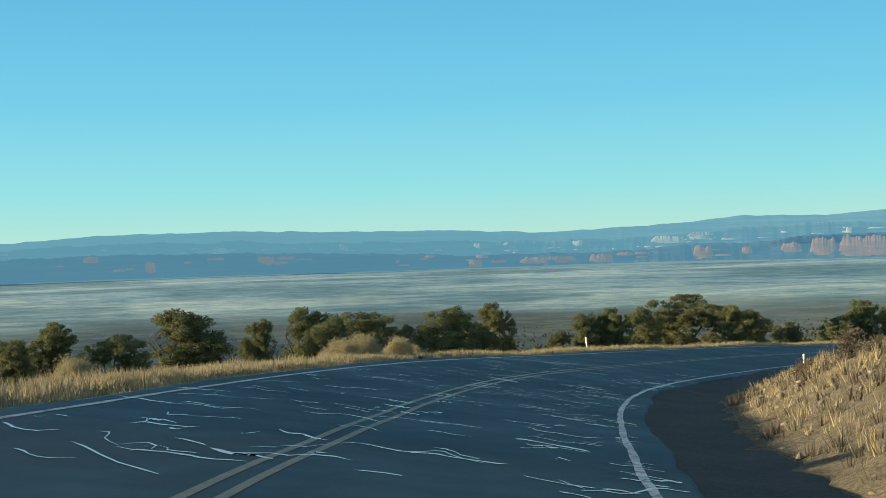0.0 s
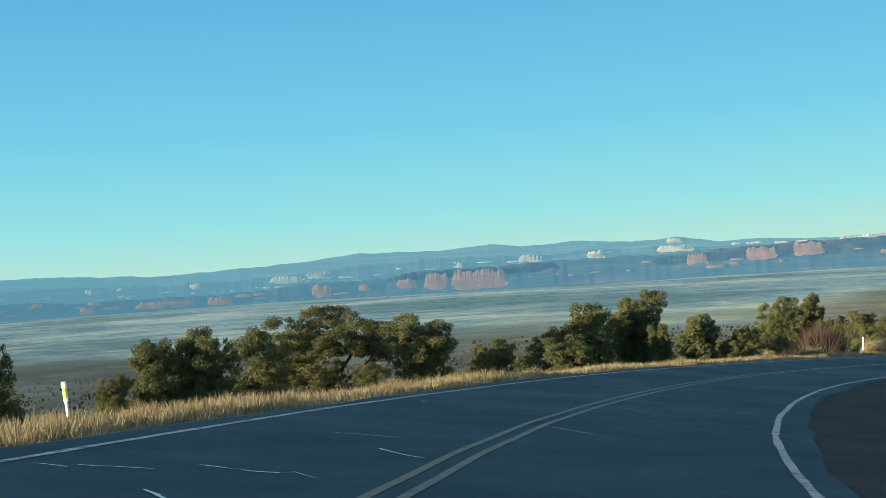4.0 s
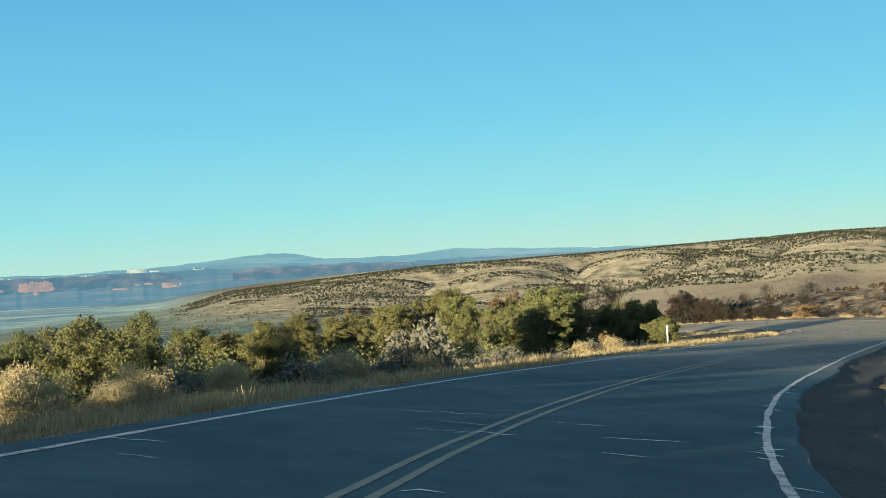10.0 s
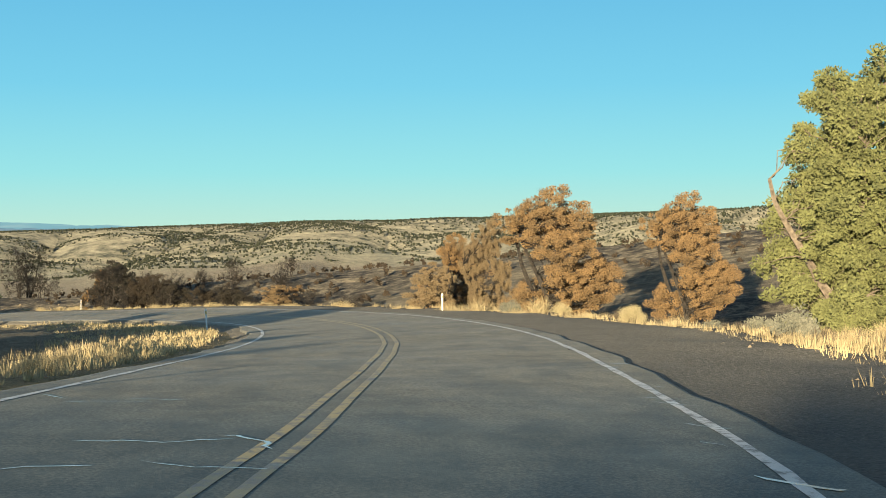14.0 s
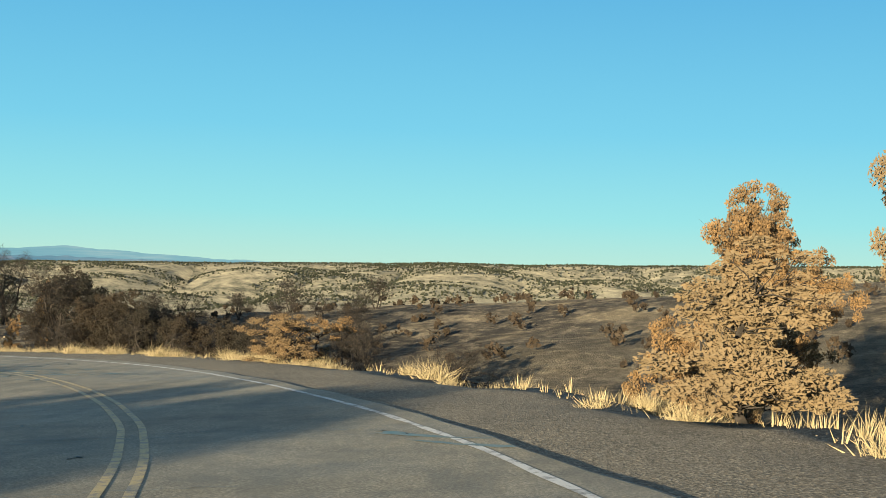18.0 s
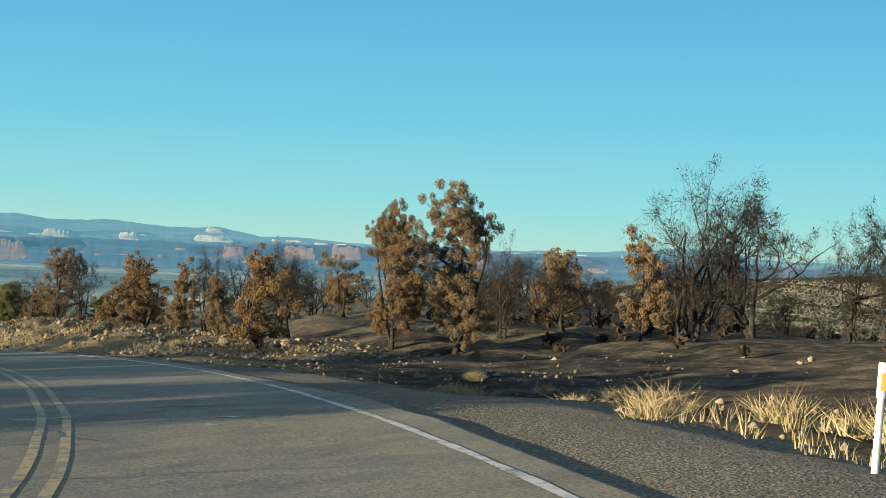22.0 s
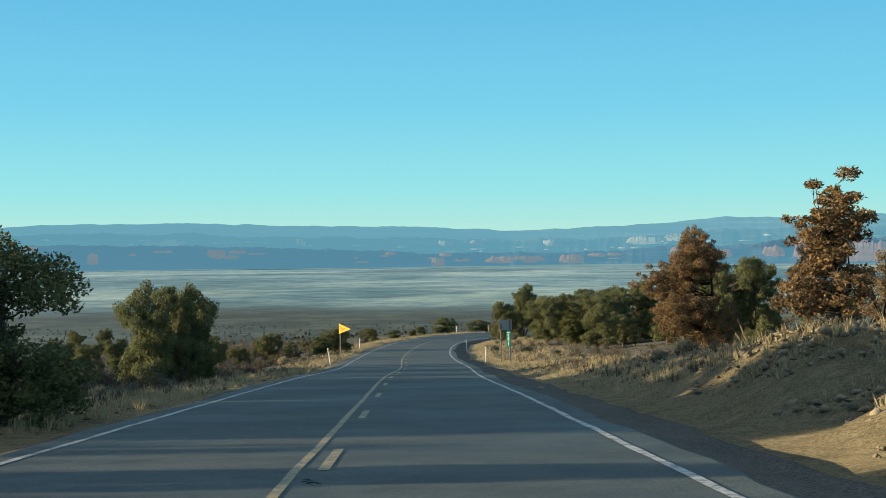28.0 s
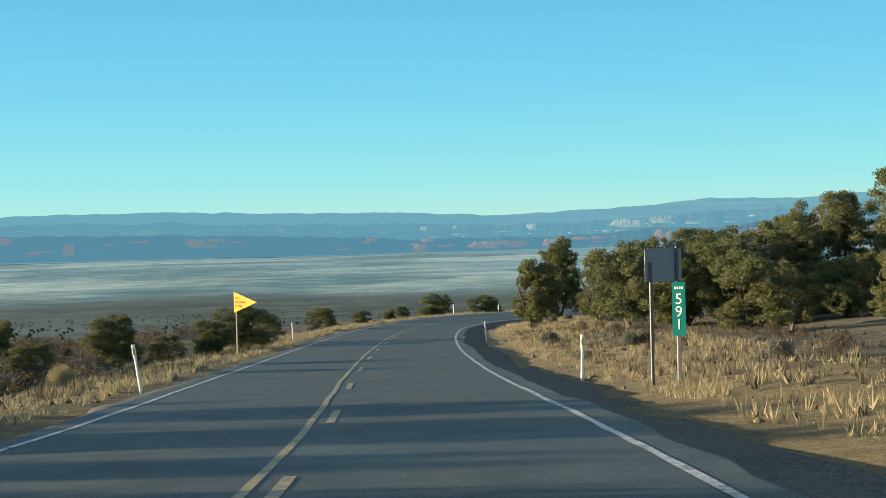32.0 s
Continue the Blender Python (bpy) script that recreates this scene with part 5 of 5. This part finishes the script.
verge_bushes(BRUSH, 50, 470, 545, 8.5, 26.0, 0.5, 1.0)
verge_bushes(SAGES, 24, 490, 590, -7.0, -16.0, 0.4, 0.8)
verge_bushes(SAGES, 22, 520, 610, 7.0, 14.0, 0.4, 0.8)


verge_bushes(CLUMPS, 60, 285, 330, -7.6, -11.0, 0.5, 1.4, 1.15)
verge_bushes(CLUMPS, 60, 326, 362, -6.8, -11.0, 0.5, 1.4, 0.9)
verge_bushes(CLUMPS, 40, 236, 290, -9.0, -13.0, 0.5, 1.2)
verge_bushes(CLUMPS, 40, 225, 262, 5.6, 9.5, 0.5, 1.0)
verge_bushes(CLUMPS, 40, 60, 170, 5.4, 8.0, 0.5, 1.1)
verge_bushes(CLUMPS, 46, 350, 373, -9.5, -14.0, 0.6, 1.3, 0.7)
verge_bushes(CLUMPS, 26, 362, 420, -7.0, -14.0, 0.4, 0.9)


def snag(seed, tall):
    """A bleached fallen limb with crooked twigs."""
    rng = np.random.default_rng(seed)
    b, tips = Build(), []
    for _ in range(3):
        limbs(b, rng, (0, 0, -0.1), (rng.normal(), rng.normal(), 0.5), tall, 0.05, 2, tips, bend=0.6, split=2, sides=5, up=0.05)
    return b.mesh("dead_branch", DEAD, True)


SNAG_MESHES = [snag(90 + i, 1.0) for i in range(3)]
for i, (x, y, s) in enumerate(((-8.0, 33.5, 1.3), (-12.5, 27.0, 1.0), (12.0, 43.0, 1.4), (30.0, 50.5, 1.5), (33.5, 53.0, 1.2), (52.5, 66.5, 1.6), (-16.5, 16.0, 1.1), (262.0, 128.0, 1.2), (268.5, 143.0, 1.2))):
    ob = tagged(new("dead_branch", SNAG_MESHES[i % 3]), "bleached dead juniper limb lying in the brush", "branch", "dead branches")
    ob.matrix_basis = Matrix.Translation((x, y, on_ground(x, y))) @ Matrix.Rotation(i * 1.9, 4, "Z") @ Matrix.Diagonal((s, s, s, 1))


def rock_mesh(seed):
    rng = np.random.default_rng(seed)
    bm = bmesh.new()
    bmesh.ops.create_icosphere(bm, subdivisions=1, radius=0.5)
    dirs = rng.normal(size=(7, 3))
    dirs /= np.linalg.norm(dirs, axis=1)[:, None]
    cut = rng.uniform(0.28, 0.42, 7)
    for v in bm.verts:
        p = np.array(v.co)
        for d, c in zip(dirs, cut):
            over = p @ d - c
            if over > 0:
                p = p - d * over * 0.92
        v.co = p * [1.2, 0.9, 0.75]
    m = bpy.data.meshes.new("rock")
    bm.to_mesh(m)
    bm.free()
    m.materials.append(ROCK)
    return m


ROCKS = [rock_mesh(i) for i in range(5)]


def rocks(count, s0, s1, d0, d1, lo, hi):
    for _ in range(count):
        x, y, _z = (float(v) for v in along(DICE.uniform(s0, s1), DICE.uniform(d0, d1)))
        s = lo + (hi - lo) * DICE.random() ** 2.5
        ob = tagged(new("rock", ROCKS[DICE.randrange(5)]), "pale angular limestone rock on the dry bank", "rock", "rocks on the bank")
        ob.matrix_basis = Matrix.Translation((x, y, on_ground(x, y) + s * 0.12)) @ Euler((DICE.random(), DICE.random(), DICE.random() * 6)).to_matrix().to_4x4() @ Matrix.Diagonal((s, s, s, 1))


rocks(170, 385, 432, -6.6, -13, 0.10, 0.55)
rocks(24, 376, 420, -9, -20, 0.06, 0.25)
rocks(40, 440, 490, -7.0, -13, 0.06, 0.3)
rocks(30, 235, 300, -5.0, -9, 0.05, 0.18)


def litter(name, label, count, spans, seed, lo, hi, material):
    """Loose angular stones strewn along the banks."""
    rng = np.random.default_rng(seed)
    total = sum(w for *_, w in spans)
    ss, dd = [], []
    for s0, s1, d0, d1, w in spans:
        k = int(count * w / total)
        ss.append(rng.uniform(s0, s1, k))
        dd.append(d0 + (d1 - d0) * rng.random(k))
    x, y, _z = along(np.concatenate(ss), np.concatenate(dd))
    keep = waves(x, y, 5, seed) + rng.normal(size=len(x)) * 0.5 > -0.3
    x, y = x[keep], y[keep]
    n = len(x)
    size = (lo + (hi - lo) * rng.random(n) ** 3)[:, None, None]
    unit = np.array([(1, 0, 0), (-1, 0, 0), (0, 1, 0), (0, -1, 0), (0, 0, 0.7), (0, 0, -0.5)], float)
    v = unit[None] * rng.uniform(0.45, 1.15, (n, 6, 1)) + rng.normal(size=(n, 6, 3)) * 0.16
    a = rng.random(n) * 6.28
    turned = np.stack([v[..., 0] * np.cos(a)[:, None] - v[..., 1] * np.sin(a)[:, None], v[..., 0] * np.sin(a)[:, None] + v[..., 1] * np.cos(a)[:, None], v[..., 2]], -1)
    v = turned * size + np.stack([x, y, height(x, y) + 0.02], 1)[:, None]
    f = np.array([(0, 2, 4), (2, 1, 4), (1, 3, 4), (3, 0, 4), (2, 0, 5), (1, 2, 5), (3, 1, 5), (0, 3, 5)])
    tagged(new(name, mesh(name, v.reshape(-1, 3), (f[None] + np.arange(n)[:, None, None] * 6).reshape(-1, 3), material)), label, "stones", kind="stuff")


litter("loose_stones", "loose angular stones strewn over the banks", 16000, (
    (40, 130, -5.6, -13, 1.0), (345, 480, -6.0, -18, 2.6), (480, 560, -5.6, -13, 0.6), (40, 250, 5.0, 7.5, 0.5), (390, 520, 5.0, 12, 0.7)), 4, 0.02, 0.13, ROCK)
litter("bank_stones", "broken limestone rubble on the cut bank", 13000, ((382, 450, -6.6, -17, 1.0), (345, 382, -9, -26, 0.06)), 9, 0.02, 0.20, ROCK)
litter("shoulder_stones", "small stones on the gravel shoulder", 16000, ((225, 350, -4.5, -10, 1.0), (225, 350, 4.6, 6.5, 0.15)), 14, 0.012, 0.055, ROCK)



def grass_strip(name, label, count, spans, seed, tall=0.45, blades=9, material=GRASS):
    """Tufts of dry grass in strips beside the road: (from, to, nearest, farthest, share)."""
    rng = np.random.default_rng(seed)
    total = sum(w for *_, w in spans)
    ss, dd = [], []
    for s0, s1, d0, d1, w in spans:
        k = int(count * w / total)
        ss.append(rng.uniform(s0, s1, k))
        dd.append(d0 + (d1 - d0) * rng.random(k) ** 1.4)
    s, d = np.concatenate(ss), np.concatenate(dd)
    x, y, _z = along(s, d)
    keep = waves(x, y, 7, seed) + rng.normal(size=len(x)) * 0.5 > -0.45
    x, y = x[keep], y[keep]
    z = height(x, y)
    n = len(x)
    size = tall * rng.uniform(0.5, 1.3, n) * (0.8 + 0.35 * waves(x, y, 11, seed + 1))
    root = np.repeat(np.stack([x, y, z - 0.03], 1), blades, 0)
    size = np.repeat(size, blades)[:, None]
    m = len(root)
    a = rng.random(m) * 2 * math.pi
    lean = rng.random(m)[:, None] * 0.75
    way = np.stack([np.cos(a), np.sin(a), 0 * a], 1) * lean
    side = np.stack([-np.sin(a), np.cos(a), 0 * a], 1) * (0.009 + 0.009 * rng.random((m, 1)))
    base = root + way * 0.12
    tip = base + (way + [0, 0, 1.0]) * size * rng.uniform(0.6, 1.1, (m, 1))
    v = np.stack([base - side, base + side, tip], 1).reshape(-1, 3)
    return tagged(new(name, mesh(name, v, np.arange(3 * m).reshape(-1, 3), material)), label, "grass", kind="stuff")


grass_strip("verge_grass", "blond dry grass along the road's edges", 54000, (
    (20, 250, 4.6, 7.2, 2.8), (20, 130, -6.4, -12, 0.25), (130, 250, -6.2, -10, 0.5), (235, 300, -8.0, -12.5, 0.30), (296, 328, -7.8, -11.5, 0.04), (325, 356, -6.9, -9.2, 0.07),
    (385, 450, -7.2, -13, 0.22), (450, 620, -6.0, -13, 0.5), (395, 620, 5.2, 9, 0.5), (250, 330, 5.2, 12, 0.3)), 1, 0.30)
grass_strip("dead_weeds", "grey-brown dead weeds between the bushes", 18000, (
    (20, 250, 7.0, 20, 1.4), (20, 130, -6.0, -15, 0.9), (130, 250, -7, -14, 0.4), (395, 560, 6.5, 30, 1.3), (450, 560, -7, -20, 0.7), (385, 450, -10, -20, 0.25), (235, 300, -8.6, -16, 0.5)), 2, 0.34, 11, BRUSH_LEAF)



def far_woods(name, label, count, spans, seed, lo, hi, material, keep_off, sprays=0, leaf=0.30, patchy=1.0):
    """Distant trees as small many-sided clumps: spans of (az from, az to, near, far)."""
    rng = np.random.default_rng(seed)
    az, r = [], []
    for a0, a1, r0, r1, w in spans:
        k = int(count * w)
        az.append(rng.uniform(a0, a1, k))
        r.append(np.sqrt(rng.uniform(r0 * r0, r1 * r1, k)))
    az, r = np.radians(np.concatenate(az)), np.concatenate(r)
    x, y = 140 - np.sin(az) * r, 50 + np.cos(az) * r
    near_road = np.zeros(len(x), bool)
    close = (np.hypot(x - 140, y - 100) < 700)
    near_road[close] = np.abs(nearest(x[close], y[close])[1]) < keep_off
    patch = waves(x, y, 170, seed) * patchy + rng.normal(size=len(x)) * 0.5 > -0.35
    x, y = x[patch & ~near_road], y[patch & ~near_road]
    z = height(x, y)
    n = len(x)
    if sprays:
        s = rng.uniform(lo, hi, n)
        lobe = rng.normal(size=(n, 3, 3)) * [0.16, 0.16, 0.12] + [0, 0, 0.42]
        c = np.stack([x, y, z], 1)[:, None] + lobe * s[:, None, None]
        v, f = leaves(c.reshape(-1, 3), np.repeat(s * 0.27, 3), sprays, leaf, rng, 0.95, 1.5)
        tagged(new(name, mesh(name, v, f, material)), label, "trees", kind="stuff")
        return
    s = rng.uniform(lo, hi, n)[:, None, None]
    ang = np.arange(5) * math.pi * 0.4
    ring = lambda rad, h: np.stack([np.cos(ang) * rad, np.sin(ang) * rad, 0 * ang + h], 1)
    unit = np.vstack([ring(0.40, 0.0), ring(0.42, 0.45), [[0, 0, 0.75]]])
    v = unit[None] * s * rng.uniform(0.75, 1.25, (n, 11, 1)) + rng.normal(size=(n, 11, 3)) * 0.05 * s
    v = v + np.stack([x, y, z - 0.1], 1)[:, None]
    tri = []
    for j in range(5):
        p, q = j, (j + 1) % 5
        tri += [(p, q, q + 5), (p, q + 5, p + 5), (p + 5, q + 5, 10)]
    f = (np.array(tri)[None] + np.arange(n)[:, None, None] * 11).reshape(-1, 3)
    tagged(new(name, mesh(name, v.reshape(-1, 3), f, material)), label, "trees", kind="stuff")


WOODS = leaf_material("far_juniper", (0.024, 0.036, 0.026), (0.060, 0.070, 0.044))
WOODS_BROWN = leaf_material("far_scorched_wood", (0.014, 0.012, 0.010), (0.058, 0.044, 0.029))
RIDGE_WOODS = leaf_material("ridge_juniper", (0.012, 0.017, 0.011), (0.036, 0.040, 0.024))
far_woods("far_junipers", "junipers dotting the pale ridge above the burnt slope", 40000, ((-122, -64, 1850, 3000, 0.93), (-64, -58.5, 2350, 3000, 0.07)), 3, 2.4, 4.8, RIDGE_WOODS, 190, patchy=0.35)
far_woods("juniper_woods", "juniper woods on the slope below the road", 13000,
          ((-75, 20, 100, 600, 0.65), (-75, 25, 600, 1100, 0.35)), 8, 1.8, 3.2, WOODS, 62, 16)
far_woods("valley_junipers", "low junipers speckling the valley's wooded edge", 9500, ((-74, -57, 1000, 2900, 0.52), (-57, -30, 700, 1250, 0.22), (-30, 25, 450, 1000, 0.26)), 19, 1.8, 3.2, WOODS, 120, patchy=0.6)
far_woods("far_scorched_woods", "scorched scrub on the burnt slope", 16000, ((-140, -64, 85, 300, 0.22), (-135, -66, 300, 700, 0.33), (-135, -66, 700, 1700, 0.45)), 5, 0.5, 1.3, WOODS_BROWN, 24, 10, 0.2)
far_woods("juniper_thicket", "dense juniper thicket on the slope below the road", 330, ((-12, 64, 16, 125, 1.0),), 12, 2.0, 3.3, GREEN_LEAF, 13, 80, 0.10)

# ---- roadside things ----
def delineator():
    b = Build()
    n, w = 5, 0.036
    ys = np.linspace(-w, w, n)
    zs = (-0.25, 0.0, 0.78, 0.80, 1.10, 1.115)
    front = [(0.014 * math.cos(3.0 * y / w * 0.5), y * (1.25 if z > 0.79 else 0.9), z) for z in zs for y in ys]
    back = [(x - 0.012, y, z) for x, y, z in front]
    k = len(zs)
    faces = [(r * n + c, r * n + c + 1, (r + 1) * n + c + 1, (r + 1) * n + c) for r in range(k - 1) for c in range(n - 1)]
    m = k * n
    faces += [tuple(i + m for i in f[::-1]) for f in faces]
    rim = [r * n for r in range(k)] + [(k - 1) * n + c for c in range(1, n)] + [r * n + n - 1 for r in range(k - 2, -1, -1)] + list(range(n - 2, 0, -1))
    faces += [(rim[i], rim[(i + 1) % len(rim)], rim[(i + 1) % len(rim)] + m, rim[i] + m) for i in range(len(rim))]
    b.add(front + back, faces)
    return b.mesh("post", POST_WHITE)


POST_MESH = delineator()
PLATE_MESH = Build().box(0.016, 0.020, -0.028, 0.028, 0.86, 1.02, 0.002).mesh("reflector", REFLECTOR)


def post_at(x, y, tall=1.1, lean=0.0, facing=0.0):
    t = thing("delineator_post", "white flexible delineator post at the road's edge", "post", "delineator posts")
    part("post", POST_MESH, t)
    part("reflector", PLATE_MESH, t, "small amber reflector")
    t.matrix_basis = Matrix.Translation((x, y, on_ground(x, y))) @ Matrix.Rotation(facing, 4, "Z") @ Matrix.Rotation(radians(lean), 4, "X")
    t.scale = (1, 1, tall / 1.1)
    return t


for row in (
        (0.77, 25.54, 1.25, 6), (57.35, 54.13, 1.05, -4), (119.95, 56.06, 1.05, 0),
        (118.45, 43.8, 1.05, 0), (172.97, 56.3, 1.0, 3), (179.78, 45.22, 1.05, 0),
        (226.66, 73.5, 1.0, -3), (249.09, 123.14, 1.05, 0), (266.38, 230.38, 1.1, 8),
        (276.31, 226.6, 1.05, -2), (285.6, 261.62, 1.0, 3), (2.97, 6.84, 1.05, 0),
        (277.57, 272.65, 1.05, 0), (308.19, 325.4, 1.05, 0), (301.79, 320.22, 1.05, 0)):
    x, y, tall, lean = row
    s, d, _z, _b = nearest([x], [y])
    k = int(np.clip(np.searchsorted(LS, s[0]), 0, len(LS) - 1))
    post_at(x, y, tall, lean, math.atan2(-LDIR[k][1], -LDIR[k][0]))


def lettering(text, size, material, name="lettering"):
    """Letters as a thin mesh in the y-z plane that faces -x."""
    c = bpy.data.curves.new(name, "FONT")
    c.body, c.size, c.extrude, c.align_x, c.align_y = text, size, 0.001, "CENTER", "CENTER"
    tmp = bpy.data.objects.new(name, c)
    scene.collection.objects.link(tmp)
    m = bpy.data.meshes.new_from_object(tmp.evaluated_get(bpy.context.evaluated_depsgraph_get()))
    bpy.data.objects.remove(tmp)
    m.transform(Matrix(((0, 0, -1, 0), (-1, 0, 0, 0), (0, 1, 0, 0), (0, 0, 0, 1))))
    m.name = name
    m.materials.clear()
    m.materials.append(material)
    return m


def sign_post(name, tall, parent, at=(0, 0)):
    """A U-channel post."""
    b = Build()
    x, y = at
    b.box(x + 0.0, x + 0.006, y - 0.03, y + 0.03, -0.4, tall)
    b.box(x + 0.006, x + 0.03, y - 0.034, y - 0.028, -0.4, tall)
    b.box(x + 0.006, x + 0.03, y + 0.028, y + 0.034, -0.4, tall)
    return part(name, b.mesh(name, STEEL), parent)


def facing(x, y, turn=0.0):
    """The pose of a sign that faces the traffic coming along the road."""
    s, d, _z, _b = nearest([x], [y])
    k = int(np.clip(np.searchsorted(LS, s[0]), 0, len(LS) - 1))
    return Matrix.Translation((x, y, on_ground(x, y))) @ Matrix.Rotation(math.atan2(LDIR[k][1], LDIR[k][0]) + radians(turn), 4, "Z")


def pennant_sign(x, y):
    t = thing("pennant_sign", "yellow no-passing pennant sign on a steel post beside the road", "road sign")
    sign_post("post", 2.75, t, (0.012, 0.35))
    b = Build()
    tri = [(0.45, 2.75), (0.45, 1.85), (-0.72, 2.3)]
    front, back = [(0, y, z) for y, z in tri], [(0.004, y, z) for y, z in tri]
    b.add(front + back, [(0, 1, 2), (5, 4, 3), (0, 3, 4, 1), (1, 4, 5, 2), (2, 5, 3, 0)])
    plate = part("plate", b.mesh("plate", SIGN_YELLOW), t, "yellow triangular plate")
    for text, size, yy, zz in (("NO", 0.15, 0.28, 2.47), ("PASSING", 0.15, 0.10, 2.30), ("ZONE", 0.15, 0.22, 2.13)):
        m = lettering(text, size, SIGN_BLACK)
        m.transform(Matrix.Translation((-0.003, yy, zz)))
        part("lettering", m, plate, "black letters")
    t.matrix_basis = facing(x, y, -25)
    return t


def mile_sign(x, y):
    t = thing("mile_marker_sign", "tall green mile marker plate with white figures on a post", "road sign")
    sign_post("post", 1.9, t, (0.012, 0.0))
    plate = part("plate", Build().box(-0.004, 0.0, -0.13, 0.13, 0.95, 2.0, 0.001).mesh("plate", SIGN_GREEN), t, "green plate")
    m = Build()
    for k in range(4):
        m.box(-0.007, -0.004, -0.085 + k * 0.045, -0.055 + k * 0.045, 1.86, 1.91)
    part("lettering", m.mesh("lettering", SIGN_WHITE), plate, "small white bars")
    for i, figure in enumerate("591"):
        f = lettering(figure, 0.30, SIGN_WHITE)
        f.transform(Matrix.Translation((-0.006, 0.0, 1.66 - i * 0.25)))
        part("figure", f, plate, "white figure")
    t.matrix_basis = facing(x, y, -18)
    return t


def sign_from_behind(x, y):
    t = thing("road_sign", "grey unpainted back of a road sign on two steel posts", "road sign")
    sign_post("post", 2.45, t, (0.0, 0.33))
    sign_post("post", 2.75, t, (0.0, -0.33))
    b = Build()
    b.box(0.034, 0.038, -0.46, 0.46, 2.05, 2.72, 0.001)
    part("plate", b.mesh("plate", SIGN_BACK), t, "bare metal plate")
    t.matrix_basis = facing(x, y, 25)
    return t


pennant_sign(272.3, 254.9)
mile_sign(276.15, 221.2)
sign_from_behind(276.25, 222.0)


# ---- sealed cracks ----
def crack(s, d, long, across, wide, wiggle, material, name, label):
    """One wandering bead of sealant on the asphalt."""
    n = max(6, int(long / 0.11))
    u = np.linspace(0, 1, n)
    walk_ = np.cumsum(np.array([DICE.gauss(0, 1) for _ in range(n)])) / math.sqrt(n)
    walk_ = np.convolve(np.pad(walk_, 1, mode="edge"), [0.25, 0.5, 0.25], "valid") * wiggle
    jit = np.array([DICE.gauss(0, 0.035) for _ in range(n)])
    ss = s + (u - 0.5) * long * (1 - across) + walk_ + jit
    dd = d + (u - 0.5) * long * across + (walk_ - walk_[::-1]) * (1 - across) * 0.8 + jit
    w = wide * np.clip(np.array([DICE.uniform(0.5, 1.3) for _ in range(n)]) * np.minimum(1, 6 * np.minimum(u, 1 - u) + 0.2), 0.1, 2)
    keep = np.abs(dd) < HALF - 0.1
    if keep.sum() < 3:
        return
    ss, dd, w = ss[keep], dd[keep], w[keep]
    a, b = np.stack(along(ss - w, dd, 0.007), 1), np.stack(along(ss + w, dd, 0.007), 1)
    if across < 0.5:
        a, b = np.stack(along(ss, dd + w, 0.007), 1), np.stack(along(ss, dd - w, 0.007), 1)
    v = np.empty((2 * len(ss), 3))
    v[0::2], v[1::2] = a, b
    i = np.arange(len(ss) - 1) * 2
    q = np.stack([i, i + 1, i + 3, i + 2], 1)
    part(name, mesh(name, v, q[:, ::-1] if across >= 0.5 else q, material), road)


for _ in range(210):
    s = DICE.uniform(50, 98)
    crack(s, DICE.uniform(-3.6, 3.6), DICE.uniform(0.25, 1.5), DICE.choice((1.0, 1.0, 0.8, 0.6)), DICE.uniform(0.02, 0.055), DICE.uniform(0.25, 0.8), SEALANT, "crack_seal", "")
for _ in range(60):
    s = DICE.uniform(52, 90)
    d = DICE.choice((-3.5, 0.0, -2.6)) + DICE.gauss(0, 0.25)
    crack(s, d, DICE.uniform(0.4, 1.5), 0.6, DICE.uniform(0.04, 0.09), 0.5, SEALANT, "crack_seal", "")
for s0, s1, n in ((96, 140, 26), (150, 215, 40), (215, 250, 26), (352, 400, 44)):
    for _ in range(n):
        crack(DICE.uniform(s0, s1), DICE.uniform(-2.5, 3.3), DICE.uniform(0.3, 1.6), 1.0 if DICE.random() < 0.6 else 0.4, DICE.uniform(0.010, 0.028), DICE.uniform(0.1, 0.5), SEALANT, "crack_seal", "")
for _ in range(70):
    crack(DICE.uniform(255, 480), DICE.uniform(-3.3, 3.3), DICE.uniform(0.5, 3.0), 1.0 if DICE.random() < 0.6 else 0.3, DICE.uniform(0.010, 0.028), DICE.uniform(0.1, 0.6), TAR, "tar_seal", "")
for _ in range(70):
    crack(DICE.uniform(256, 400), DICE.uniform(-2.2, 2.2), DICE.uniform(1.5, 5.0), 1.0, DICE.uniform(0.006, 0.014), DICE.uniform(0.05, 0.2), TAR, "tar_seal", "")
for _ in range(46):
    crack(DICE.uniform(324, 349), DICE.uniform(-3.2, 1.0), DICE.uniform(0.8, 3.4), DICE.choice((0.7, 0.2, 0.45)), DICE.uniform(0.03, 0.12), DICE.uniform(0.5, 1.3), TAR, "tar_seal", "")
for s, d in ((273.0, -0.4), (275.0, -2.4), (276.5, -3.0), (274.0, -2.9), (303.5, -3.4), (304.5, -3.1), (302.5, -3.6), (278.0, 0.6)):
    crack(s, d, 1.2, 0.3, 0.10, 0.5, TAR, "tar_seal", "")
for s0, s1, n in ((150, 262, 90), (45, 100, 40)):
    for _ in range(n):
        s = DICE.uniform(s0, s1)
        crack(s, -3.56 + DICE.gauss(0, 0.09), DICE.uniform(0.15, 0.6), DICE.choice((0.5, 0.7)), DICE.uniform(0.02, 0.05), 0.25, SEALANT, "crack_seal", "")
